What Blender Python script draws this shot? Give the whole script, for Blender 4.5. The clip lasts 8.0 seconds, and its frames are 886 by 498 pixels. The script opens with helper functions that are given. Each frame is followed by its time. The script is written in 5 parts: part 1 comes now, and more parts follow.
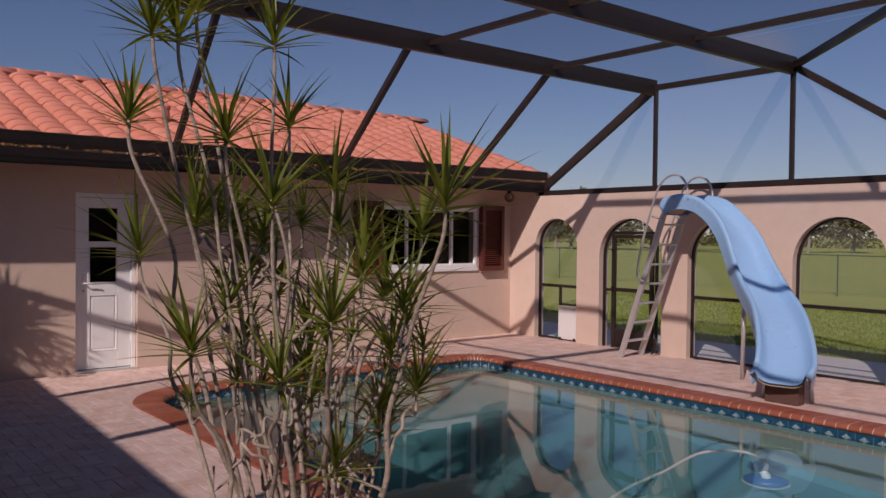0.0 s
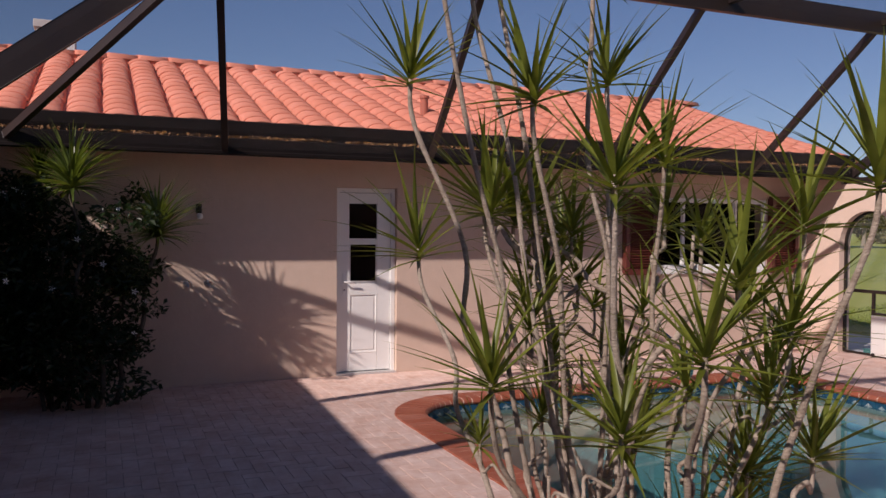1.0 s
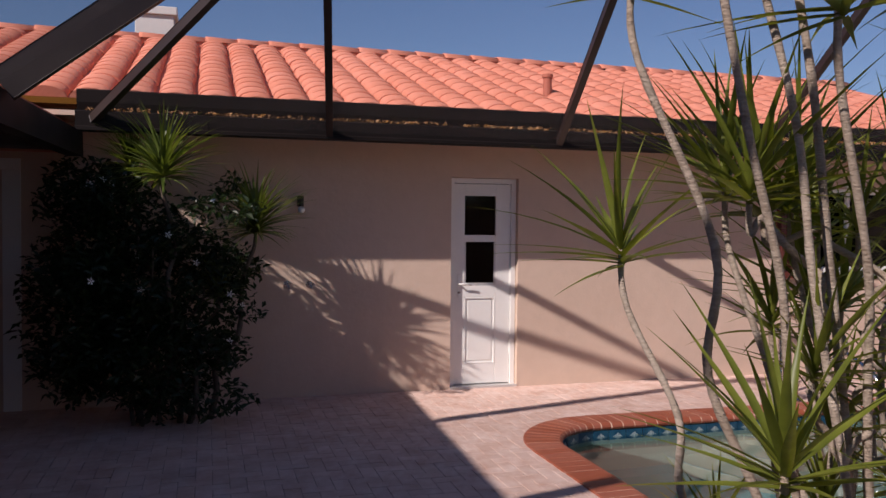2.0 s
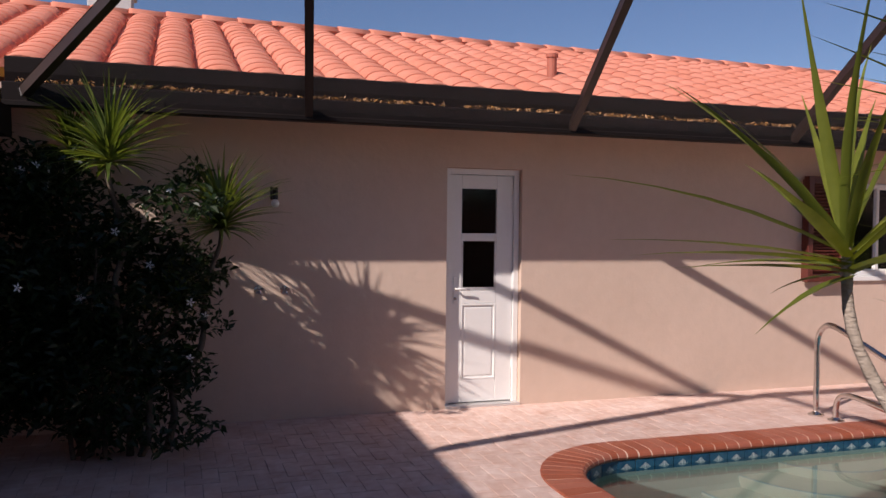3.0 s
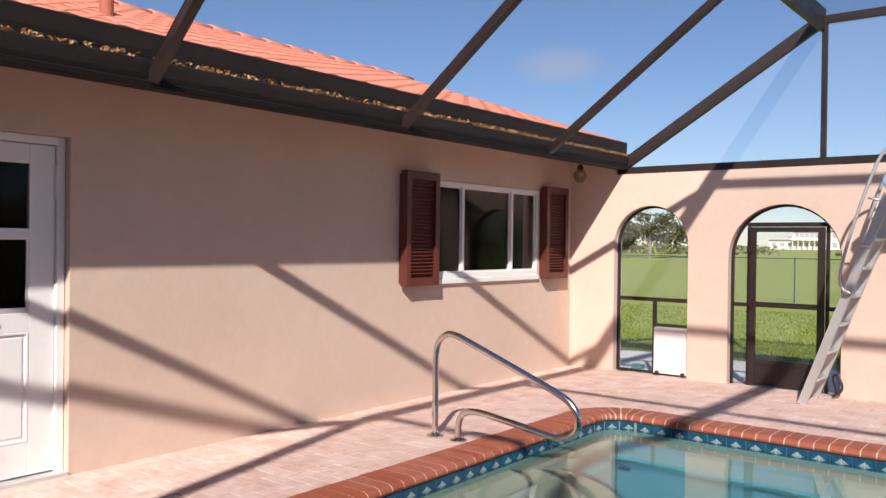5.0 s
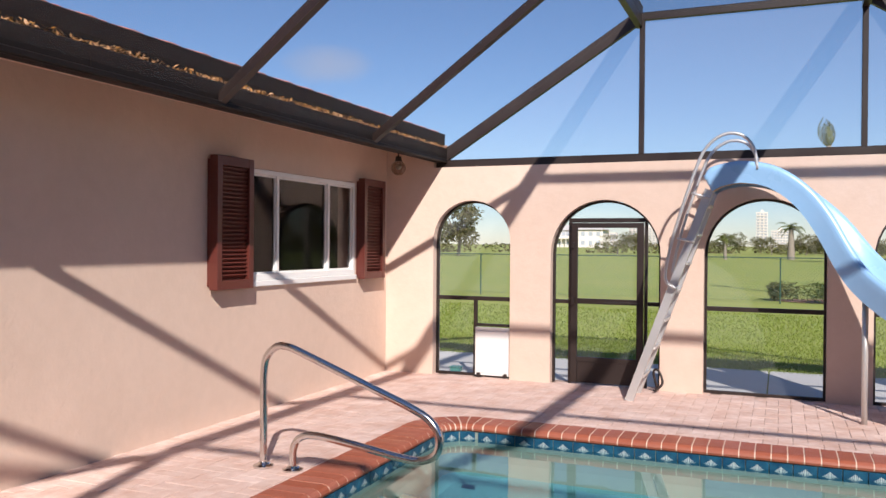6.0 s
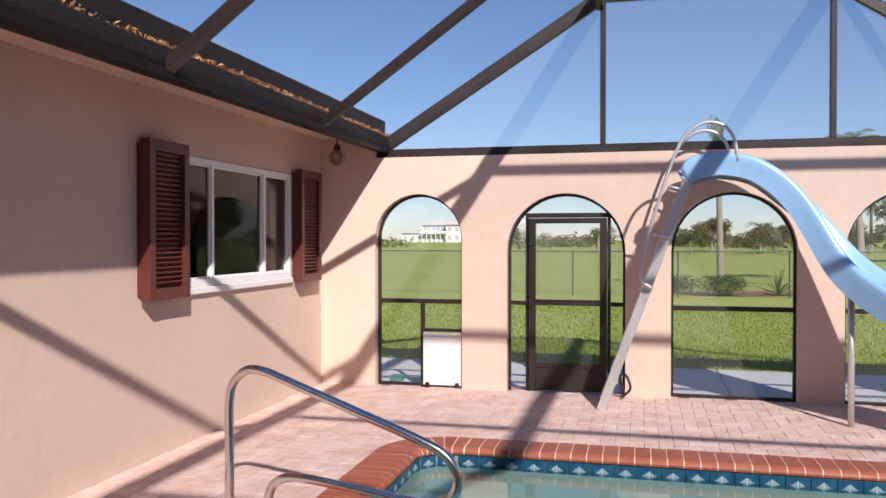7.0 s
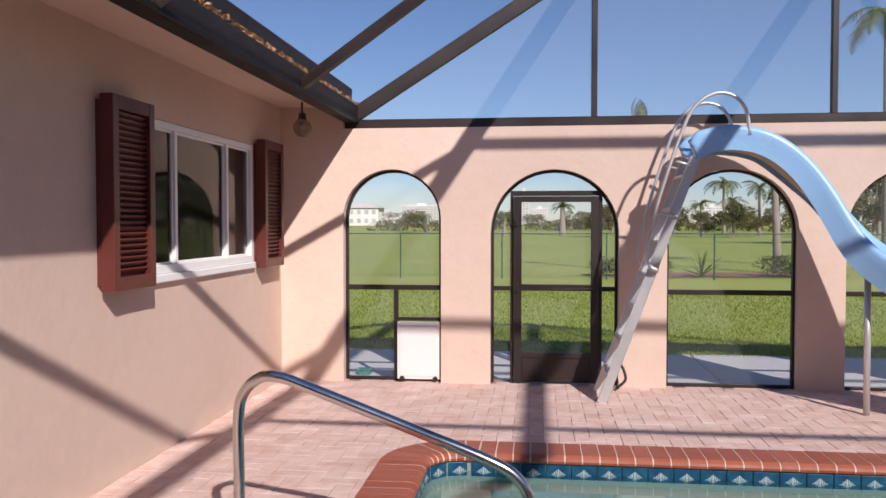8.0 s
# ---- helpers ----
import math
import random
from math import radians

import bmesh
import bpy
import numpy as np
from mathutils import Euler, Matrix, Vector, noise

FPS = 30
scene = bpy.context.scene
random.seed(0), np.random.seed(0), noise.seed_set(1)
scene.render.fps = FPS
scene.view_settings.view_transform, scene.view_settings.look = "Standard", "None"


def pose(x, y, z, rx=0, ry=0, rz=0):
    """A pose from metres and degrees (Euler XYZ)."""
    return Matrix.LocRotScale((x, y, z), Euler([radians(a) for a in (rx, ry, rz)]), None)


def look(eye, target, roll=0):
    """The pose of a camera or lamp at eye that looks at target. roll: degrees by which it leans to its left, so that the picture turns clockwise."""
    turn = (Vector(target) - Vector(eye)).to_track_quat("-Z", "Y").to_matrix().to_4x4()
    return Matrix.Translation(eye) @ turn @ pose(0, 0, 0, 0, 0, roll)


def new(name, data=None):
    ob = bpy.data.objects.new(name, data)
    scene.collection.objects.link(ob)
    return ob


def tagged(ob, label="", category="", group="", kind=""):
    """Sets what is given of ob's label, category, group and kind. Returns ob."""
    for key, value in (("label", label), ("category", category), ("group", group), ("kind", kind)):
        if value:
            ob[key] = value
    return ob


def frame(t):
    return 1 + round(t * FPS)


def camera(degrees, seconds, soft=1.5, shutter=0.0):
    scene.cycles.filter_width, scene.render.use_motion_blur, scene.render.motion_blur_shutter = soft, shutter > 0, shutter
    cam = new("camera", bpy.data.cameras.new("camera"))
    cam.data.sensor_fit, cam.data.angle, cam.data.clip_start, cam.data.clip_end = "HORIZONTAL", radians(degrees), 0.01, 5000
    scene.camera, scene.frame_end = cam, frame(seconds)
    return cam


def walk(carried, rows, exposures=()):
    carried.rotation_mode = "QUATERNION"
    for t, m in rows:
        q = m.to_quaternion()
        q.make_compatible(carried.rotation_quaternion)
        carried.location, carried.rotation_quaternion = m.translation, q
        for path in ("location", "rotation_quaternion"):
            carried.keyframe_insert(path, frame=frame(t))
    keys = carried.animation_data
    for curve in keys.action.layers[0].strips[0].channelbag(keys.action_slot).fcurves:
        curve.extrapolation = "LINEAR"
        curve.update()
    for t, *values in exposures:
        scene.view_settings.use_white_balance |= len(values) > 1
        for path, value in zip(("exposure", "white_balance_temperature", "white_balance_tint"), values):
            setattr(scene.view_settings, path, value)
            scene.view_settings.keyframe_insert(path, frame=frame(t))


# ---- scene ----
cam = camera(57.0, 8.0)
PATH = [
    (0, (9.842, -2.624, 1.645), (8.292, -1.361, 1.608), 0.6),
    (0.5, (9.308, -2.467, 1.628), (7.59, -1.443, 1.587), 0.5),
    (1, (8.712, -2.377, 1.619), (6.867, -1.606, 1.572), 0.4),
    (1.5, (8.19, -2.353, 1.612), (6.295, -1.714, 1.56), 0.5),
    (2, (7.631, -2.287, 1.601), (5.711, -1.732, 1.545), 0.5),
    (3.5, (6.154, -2.185, 1.522), (4.315, -1.401, 1.474), 0.9),
    (4, (5.683, -2.12, 1.462), (4.018, -1.012, 1.438), 0.9),
    (4.5, (5.308, -1.956, 1.446), (3.823, -0.617, 1.432), 0.7),
    (5, (4.915, -1.797, 1.461), (3.67, -0.232, 1.445), 0.7),
    (6.5, (3.65, -1.156, 1.428), (3.057, 0.754, 1.414), 0.2),
    (7, (3.152, -0.897, 1.456), (2.68, 1.047, 1.433), -0.0),
    (7.5, (2.712, -0.649, 1.432), (2.366, 1.32, 1.384), 0.1),
    (8, (2.322, -0.333, 1.427), (2.089, 1.653, 1.363), 0.0),
]
walk(cam, [(t, look(eye, target, roll)) for t, eye, target, roll in PATH],
     [(0.0, -0.55, 6500, 28), (0.5, -0.34, 6500, 26), (1.0, -0.12, 6500, 24), (2.0, 0.02, 6450, 22), (3.5, 0.29, 6450, 20), (4.5, 0.42, 6350, 16), (5.0, 0.51, 6280, 14), (6.5, 0.53, 6150, 15), (8.0, 0.29, 6100, 18)])

# ---- world and sun ----
SUN = Vector((-1.0, 1.83, -1.49)).normalized()
world = bpy.data.worlds.new("sky")
scene.world = world
world.use_nodes = True
wn = world.node_tree.nodes
sky = wn.new("ShaderNodeTexSky")
sky.sky_type, sky.sun_disc = "NISHITA", False
sky.sun_elevation = math.asin(-SUN.z)
sky.sun_rotation = math.atan2(-SUN.x, -SUN.y)
sky.air_density, sky.dust_density, sky.ozone_density, sky.altitude = 1.0, 0.1, 4.0, 100
tint = wn.new("ShaderNodeMix")
tint.data_type, tint.blend_type = "RGBA", "MULTIPLY"
tint.inputs["Factor"].default_value, tint.inputs["B"].default_value = 1.0, (1.0, 1.02, 1.09, 1)
world.node_tree.links.new(sky.outputs[0], tint.inputs["A"])
# one small thin cloud low over the arches
def world_node(kind, op=None, **values):
    n = wn.new(kind)
    if op:
        n.operation = op
    for k, v in values.items():
        sock = n.inputs[int(k[1:])]
        if isinstance(v, (int, float, tuple)):
            sock.default_value = v
        else:
            world.node_tree.links.new(v, sock)
    return n


view = world_node("ShaderNodeTexCoord").outputs["Generated"]
off = world_node("ShaderNodeVectorMath", "SUBTRACT", i0=view, i1=(-0.499, 0.840, 0.212)).outputs[0]
puff = world_node("ShaderNodeTexNoise", i0=view, i2=22.0, i3=5.0).outputs[0]
wide = world_node("ShaderNodeVectorMath", "DOT_PRODUCT", i0=off, i1=(14.5, 8.7, 0.0)).outputs["Value"]
high = world_node("ShaderNodeVectorMath", "DOT_PRODUCT", i0=off, i1=(0.0, 0.0, 38.0)).outputs["Value"]
far = world_node("ShaderNodeMath", "ADD", i0=world_node("ShaderNodeMath", "MULTIPLY", i0=wide, i1=wide).outputs[0], i1=world_node("ShaderNodeMath", "MULTIPLY", i0=high, i1=high).outputs[0]).outputs[0]
soft_edge = world_node("ShaderNodeMath", "SUBTRACT", i0=world_node("ShaderNodeMath", "ADD", i0=puff, i1=0.35).outputs[0], i1=far)
soft_edge.use_clamp = True
veil = world_node("ShaderNodeMath", "MULTIPLY", i0=soft_edge.outputs[0], i1=0.5)
cloud = wn.new("ShaderNodeMix")
cloud.data_type = "RGBA"
cloud.inputs["B"].default_value = (5.6, 5.5, 5.7, 1)
world.node_tree.links.new(veil.outputs[0], cloud.inputs["Factor"])
world.node_tree.links.new(tint.outputs["Result"], cloud.inputs["A"])
world.node_tree.links.new(cloud.outputs["Result"], wn["Background"].inputs[0])
wn["Background"].inputs[1].default_value = 0.066
sun = new("sun", bpy.data.lights.new("sun", "SUN"))
sun.data.energy, sun.data.angle, sun.data.color = 5.0, radians(0.8), (1.0, 0.93, 0.82)
sun.matrix_world = look(-SUN * 40, (0, 0, 0))


# ---- materials ----
def nodes_of(name):
    m = bpy.data.materials.new(name)
    m.use_nodes = True
    nt = m.node_tree
    return m, nt, nt.nodes["Principled BSDF"]


def mixed(nt, a, b, fac, mode="MIX"):
    n = nt.nodes.new("ShaderNodeMix")
    n.data_type, n.blend_type = "RGBA", mode
    for sock, v in ((n.inputs["Factor"], fac), (n.inputs["A"], a), (n.inputs["B"], b)):
        if isinstance(v, (int, float)):
            sock.default_value = v
        elif isinstance(v, tuple):
            sock.default_value = (*v, 1)
        else:
            nt.links.new(v, sock)
    return n.outputs["Result"]


def noise_of(nt, vec, scale, detail=4.0, rough=0.55, low=0.3, high=0.7):
    n = nt.nodes.new("ShaderNodeTexNoise")
    n.inputs["Scale"].default_value, n.inputs["Detail"].default_value, n.inputs["Roughness"].default_value = scale, detail, rough
    nt.links.new(vec, n.inputs["Vector"])
    r = nt.nodes.new("ShaderNodeMapRange")
    r.inputs["From Min"].default_value, r.inputs["From Max"].default_value = low, high
    nt.links.new(n.outputs["Fac"], r.inputs["Value"])
    return r.outputs["Result"]


def coords(nt, world_space=True, stretch=(1, 1, 1)):
    if world_space:
        out = nt.nodes.new("ShaderNodeNewGeometry").outputs["Position"]
    else:
        out = nt.nodes.new("ShaderNodeTexCoord").outputs["Object"]
    if stretch != (1, 1, 1):
        mp = nt.nodes.new("ShaderNodeMapping")
        mp.inputs["Scale"].default_value = stretch
        nt.links.new(out, mp.inputs["Vector"])
        out = mp.outputs["Vector"]
    return out


def surface(name, base, other=None, big=1.2, fine=40.0, rough=0.7, metal=0.0, bump=0.15, bump_scale=60.0, amount=0.6,
            vary=0.0, island=0.0, stretch=(1, 1, 1), world_space=True, rough_vary=0.1, spec=0.5):
    """A surface with colour variation at two scales, a fine relief, and optional variation from piece to piece."""
    m, nt, b = nodes_of(name)
    vec = coords(nt, world_space, stretch)
    other = other or tuple(c * 0.75 for c in base)
    large, small = noise_of(nt, vec, big), noise_of(nt, vec, fine, 6)
    col = mixed(nt, base, other, 0.0)
    f = nt.nodes.new("ShaderNodeMath")
    f.operation = "MULTIPLY_ADD"
    nt.links.new(large, f.inputs[0])
    f.inputs[1].default_value = amount * 0.6
    g = nt.nodes.new("ShaderNodeMath")
    g.operation = "MULTIPLY"
    nt.links.new(small, g.inputs[0])
    g.inputs[1].default_value = amount * 0.4
    nt.links.new(g.outputs[0], f.inputs[2])
    nt.links.new(f.outputs[0], col.node.inputs["Factor"])
    for amt, kind in ((vary, "obj"), (island, "isl")):
        if amt:
            src = (nt.nodes.new("ShaderNodeObjectInfo").outputs["Random"] if kind == "obj"
                   else nt.nodes.new("ShaderNodeNewGeometry").outputs["Random Per Island"])
            hsv = nt.nodes.new("ShaderNodeHueSaturation")
            mr = nt.nodes.new("ShaderNodeMapRange")
            mr.inputs["To Min"].default_value, mr.inputs["To Max"].default_value = 1 - amt, 1 + amt
            nt.links.new(src, mr.inputs["Value"])
            nt.links.new(mr.outputs[0], hsv.inputs["Value"])
            mh = nt.nodes.new("ShaderNodeMapRange")
            mh.inputs["To Min"].default_value, mh.inputs["To Max"].default_value = 1 + amt * 0.5, 1 - amt * 0.7
            nt.links.new(src, mh.inputs["Value"])
            nt.links.new(mh.outputs[0], hsv.inputs["Saturation"])
            nt.links.new(col, hsv.inputs["Color"])
            col = hsv.outputs["Color"]
    nt.links.new(col, b.inputs["Base Color"])
    rr = nt.nodes.new("ShaderNodeMapRange")
    rr.inputs["To Min"].default_value, rr.inputs["To Max"].default_value = max(0.02, rough - rough_vary), min(1, rough + rough_vary)
    nt.links.new(large, rr.inputs["Value"])
    nt.links.new(rr.outputs[0], b.inputs["Roughness"])
    b.inputs["Metallic"].default_value = metal
    b.inputs["Specular IOR Level"].default_value = spec
    if bump:
        bn = nt.nodes.new("ShaderNodeBump")
        bn.inputs["Strength"].default_value, bn.inputs["Distance"].default_value = bump, 0.01
        nt.links.new(noise_of(nt, vec, bump_scale, 5, 0.6, 0.2, 0.8), bn.inputs["Height"])
        nt.links.new(bn.outputs[0], b.inputs["Normal"])
    return m


def stucco_material(name, base, other):
    return surface(name, base, other, big=0.9, fine=9.0, rough=0.85, bump=0.2, bump_scale=20.0, amount=0.9, spec=0.25)


def clear(name, tint, through_share, rough=1.0):
    """A fine net or haze of a surface: part see-through, part dull."""
    m, nt, b = nodes_of(name)
    b.inputs["Base Color"].default_value, b.inputs["Roughness"].default_value = (*tint, 1), rough
    t = nt.nodes.new("ShaderNodeBsdfTransparent")
    x = nt.nodes.new("ShaderNodeMixShader")
    x.inputs[0].default_value = through_share
    nt.links.new(b.outputs[0], x.inputs[1])
    nt.links.new(t.outputs[0], x.inputs[2])
    nt.links.new(x.outputs[0], nt.nodes["Material Output"].inputs["Surface"])
    return m


def glass_material(name, tint=(1, 1, 1), rough=0.0, ior=1.45):
    m, nt, b = nodes_of(name)
    b.inputs["Base Color"].default_value = (*tint, 1)
    b.inputs["Roughness"].default_value, b.inputs["IOR"].default_value, b.inputs["Transmission Weight"].default_value = rough, ior, 1.0
    return m


def water_material():
    m, nt, b = nodes_of("pool_water")
    b.inputs["Base Color"].default_value = (0.24, 0.44, 0.465, 1)
    b.inputs["Roughness"].default_value, b.inputs["IOR"].default_value, b.inputs["Transmission Weight"].default_value = 0.0, 1.33, 1.0
    vec = coords(nt)
    bn = nt.nodes.new("ShaderNodeBump")
    bn.inputs["Strength"].default_value, bn.inputs["Distance"].default_value = 0.06, 0.02
    nt.links.new(noise_of(nt, vec, 2.6, 2, 0.4, 0, 1), bn.inputs["Height"])
    nt.links.new(bn.outputs[0], b.inputs["Normal"])
    return m


# One peach stucco in a bright copy and a copy darkened for dimmer light.
STUCCO = stucco_material("bright_stucco", (0.715, 0.55, 0.452), (0.63, 0.472, 0.378))
DIMMED_STUCCO = stucco_material("dimmed_stucco", (0.645, 0.49, 0.398), (0.56, 0.418, 0.333))
WHITE = surface("white_paint", (0.80, 0.79, 0.77), (0.70, 0.68, 0.64), rough=0.45, bump=0.05, amount=0.4)
BRONZE = surface("bronze_aluminium", (0.019, 0.0115, 0.0095), (0.031, 0.0195, 0.0165), big=2.0, fine=30, rough=0.45, bump=0.04, amount=0.7)
GUTTER = surface("gutter_bronze", (0.009, 0.007, 0.007), (0.018, 0.013, 0.012), big=1.5, fine=14, rough=0.5, bump=0.06, amount=0.8, spec=0.12)
TILE_ROOF = surface("terracotta_roof", (0.655, 0.25, 0.170), (0.565, 0.195, 0.125), big=1.4, fine=18, rough=0.8, bump=0.25, bump_scale=45, amount=0.5, vary=0.035, spec=0.2)
TILE_ROOF_FAR = surface("terracotta_roof_joined", (0.655, 0.25, 0.170), (0.565, 0.195, 0.125), big=1.4, fine=18, rough=0.8, bump=0.25, bump_scale=45, amount=0.5, island=0.035, spec=0.2)
PAVER = surface("clay_paver", (0.80, 0.63, 0.565), (0.585, 0.355, 0.275), big=4.2, fine=17, rough=0.85, bump=0.35, bump_scale=70, amount=0.95, island=0.06, spec=0.25)
PAVER_PIECE = surface("clay_paver_piece", (0.80, 0.63, 0.565), (0.585, 0.355, 0.275), big=4.2, fine=17, rough=0.85, bump=0.35, bump_scale=70, amount=0.95, vary=0.06, spec=0.25)
JOINT = surface("sand_joint", (0.44, 0.30, 0.24), (0.34, 0.22, 0.17), big=3, fine=60, rough=0.95, bump=0.3)
COPING = surface("coping_brick", (0.40, 0.115, 0.06), (0.30, 0.075, 0.042), big=3, fine=30, rough=0.55, bump=0.2, bump_scale=80, amount=0.8, vary=0.08)
MORTAR = surface("mortar", (0.76, 0.58, 0.46), (0.64, 0.47, 0.36), big=4, fine=60, rough=0.95, bump=0.3)
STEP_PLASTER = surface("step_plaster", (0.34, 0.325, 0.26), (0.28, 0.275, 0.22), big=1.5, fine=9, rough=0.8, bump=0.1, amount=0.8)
WALL_PLASTER = surface("pool_wall_plaster", (0.29, 0.32, 0.275), (0.23, 0.265, 0.235), big=0.9, fine=7, rough=0.8, bump=0.1, amount=0.8)
# The basin floor's teal stands in for the light that deep water absorbs.
TINTED_PLASTER = surface("water_tinted_plaster", (0.115, 0.285, 0.305), (0.085, 0.235, 0.262), big=0.8, fine=6, rough=0.8, bump=0.1, amount=0.8)
WATER = water_material()
SHUTTER = surface("maroon_shutter", (0.115, 0.026, 0.018), (0.085, 0.020, 0.015), big=3, fine=40, rough=0.42, bump=0.05, amount=0.7)
GLASS = glass_material("window_glass", (0.75, 0.75, 0.75), 0.0, 1.19)
# Near-black, so the darkness of the rooms behind the glass sits in colour.
PAINTED_DARK = surface("painted_dark_interior", (0.012, 0.011, 0.010), rough=0.9, bump=0)
STEEL = surface("polished_steel", (0.72, 0.70, 0.68), (0.60, 0.58, 0.56), big=4, fine=50, rough=0.16, metal=1.0, bump=0.0, rough_vary=0.06)
ALUMINIUM = surface("brushed_aluminium", (0.70, 0.685, 0.67), (0.57, 0.555, 0.54), big=5, fine=70, rough=0.42, metal=0.6, bump=0.05)
SLIDE_BLUE = surface("light_blue_fibreglass", (0.33, 0.56, 0.83), (0.29, 0.51, 0.79), big=1.6, fine=20, rough=0.3, bump=0.03, amount=0.7, rough_vary=0.08)
# The lip block's brown is darkened for the shadow under the slide.
LIP_SHADOW_BROWN = surface("shadowed_block", (0.13, 0.065, 0.048), (0.09, 0.045, 0.035), big=5, fine=30, rough=0.8, bump=0.2)
SLIDE_UNDER = surface("raw_fibreglass", (0.50, 0.40, 0.28), (0.40, 0.32, 0.23), big=4, fine=40, rough=0.7, bump=0.2)
BARK = surface("dracaena_cane", (0.60, 0.495, 0.40), (0.24, 0.175, 0.13), big=9, fine=60, rough=0.85, bump=0.6, bump_scale=55, amount=0.9, stretch=(1, 1, 3), vary=0.15, spec=0.2)
DARK_BARK = surface("dark_stem", (0.13, 0.10, 0.075), (0.07, 0.05, 0.04), big=9, fine=60, rough=0.9, bump=0.5, bump_scale=55, stretch=(1, 1, 3))
CONCRETE = surface("concrete_walk", (0.60, 0.585, 0.57), (0.50, 0.49, 0.475), big=1.2, fine=20, rough=0.9, bump=0.2)
SCREEN = clear("insect_screen", (0.42, 0.43, 0.45), 0.92)
END_SCREEN = clear("end_screen", (0.42, 0.43, 0.45), 0.88)
SCREEN_ROOF = clear("roof_screen", (0.07, 0.07, 0.08), 0.74)
LEAF_LITTER = surface("dry_leaves", (0.50, 0.25, 0.075), (0.22, 0.10, 0.035), big=12, fine=60, rough=0.8, bump=0, amount=1.0, island=0.3)


def leaf_material(name, base, other, tip=None, rough=0.42):
    m, nt, b = nodes_of(name)
    isl = nt.nodes.new("ShaderNodeNewGeometry").outputs["Random Per Island"]
    col = mixed(nt, base, other, isl)
    col = mixed(nt, col, tuple(c * 0.7 for c in base), noise_of(nt, coords(nt), 9.0))
    if tip:
        mr = nt.nodes.new("ShaderNodeMapRange")
        mr.inputs["From Min"].default_value, mr.inputs["From Max"].default_value = 0.92, 0.95
        nt.links.new(isl, mr.inputs["Value"])
        col = mixed(nt, col, tip, mr.outputs[0])
    nt.links.new(col, b.inputs["Base Color"])
    b.inputs["Roughness"].default_value = rough
    tr = nt.nodes.new("ShaderNodeBsdfTranslucent")
    nt.links.new(mixed(nt, col, (1.6, 1.5, 0.6), 1.0, "MULTIPLY"), tr.inputs["Color"])
    x = nt.nodes.new("ShaderNodeMixShader")
    x.inputs[0].default_value = 0.36
    nt.links.new(b.outputs[0], x.inputs[1])
    nt.links.new(tr.outputs[0], x.inputs[2])
    nt.links.new(x.outputs[0], nt.nodes["Material Output"].inputs["Surface"])
    return m


STRAP = leaf_material("strap_leaf", (0.17, 0.21, 0.030), (0.30, 0.325, 0.055), (0.45, 0.30, 0.03))
STRAP_DARK = leaf_material("dark_strap_leaf", (0.095, 0.14, 0.028), (0.19, 0.23, 0.065), rough=0.34)
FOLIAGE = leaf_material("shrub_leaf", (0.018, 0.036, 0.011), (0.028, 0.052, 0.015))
TREE_LEAF = leaf_material("tree_leaf", (0.135, 0.14, 0.055), (0.25, 0.21, 0.105), rough=0.85)
PALM_LEAF = leaf_material("palm_leaf", (0.115, 0.150, 0.035), (0.23, 0.23, 0.055))


# ---- mesh helpers ----
def mesh_of(name, bm, material, smooth=False):
    me = bpy.data.meshes.new(name)
    bm.to_mesh(me)
    bm.free()
    me.materials.append(material)
    if smooth:
        for p in me.polygons:
            p.use_smooth = True
    return me


def part(name, bm, material, parent=None, label="", smooth=False):
    ob = new(name, mesh_of(name, bm, material, smooth))
    ob.parent = parent
    if label:
        ob["label"] = label
    return ob


def piece(name, me, parent, m):
    ob = new(name, me)
    ob.parent = parent
    ob.matrix_basis = m
    return ob


def thing(name, at, label, category, group="", kind=""):
    ob = new(name)
    ob.empty_display_size = 0.1
    ob.location = at
    return tagged(ob, label, category, group, kind)


def under(ob, parent):
    """Hang ob on a thing without moving it."""
    ob.parent = parent
    ob.matrix_parent_inverse = Matrix.Translation(-parent.location)
    return ob


def box(bm, x0, x1, y0, y1, z0, z1, bevel=0.0):
    r = bmesh.ops.create_cube(bm, size=1.0)
    for v in r["verts"]:
        v.co = Vector(((x0 + x1) / 2 + v.co.x * (x1 - x0), (y0 + y1) / 2 + v.co.y * (y1 - y0), (z0 + z1) / 2 + v.co.z * (z1 - z0)))
    if bevel:
        edges = list({e for v in r["verts"] for e in v.link_edges})
        bmesh.ops.bevel(bm, geom=edges, offset=bevel, segments=2, affect="EDGES", profile=0.5)
    return bm


def boxes(*rows, bevel=0.0):
    bm = bmesh.new()
    for r in rows:
        box(bm, *r, bevel=bevel)
    return bm


def bar(bm, a, b, w, h, bevel=0.004):
    """A rectangular profile from a to b, w across (level) and h deep."""
    a, b = Vector(a), Vector(b)
    d = (b - a).normalized()
    side = d.cross(Vector((0, 0, 1)))
    side = side.normalized() if side.length > 1e-4 else Vector((1, 0, 0))
    up = side.cross(d)
    r = bmesh.ops.create_cube(bm, size=1.0)
    mid, length = (a + b) / 2, (b - a).length
    for v in r["verts"]:
        v.co = mid + d * (v.co.x * length) + side * (v.co.y * w) + up * (v.co.z * h)
    if bevel:
        bmesh.ops.bevel(bm, geom=list({e for v in r["verts"] for e in v.link_edges}), offset=bevel, segments=1, affect="EDGES")
    return bm


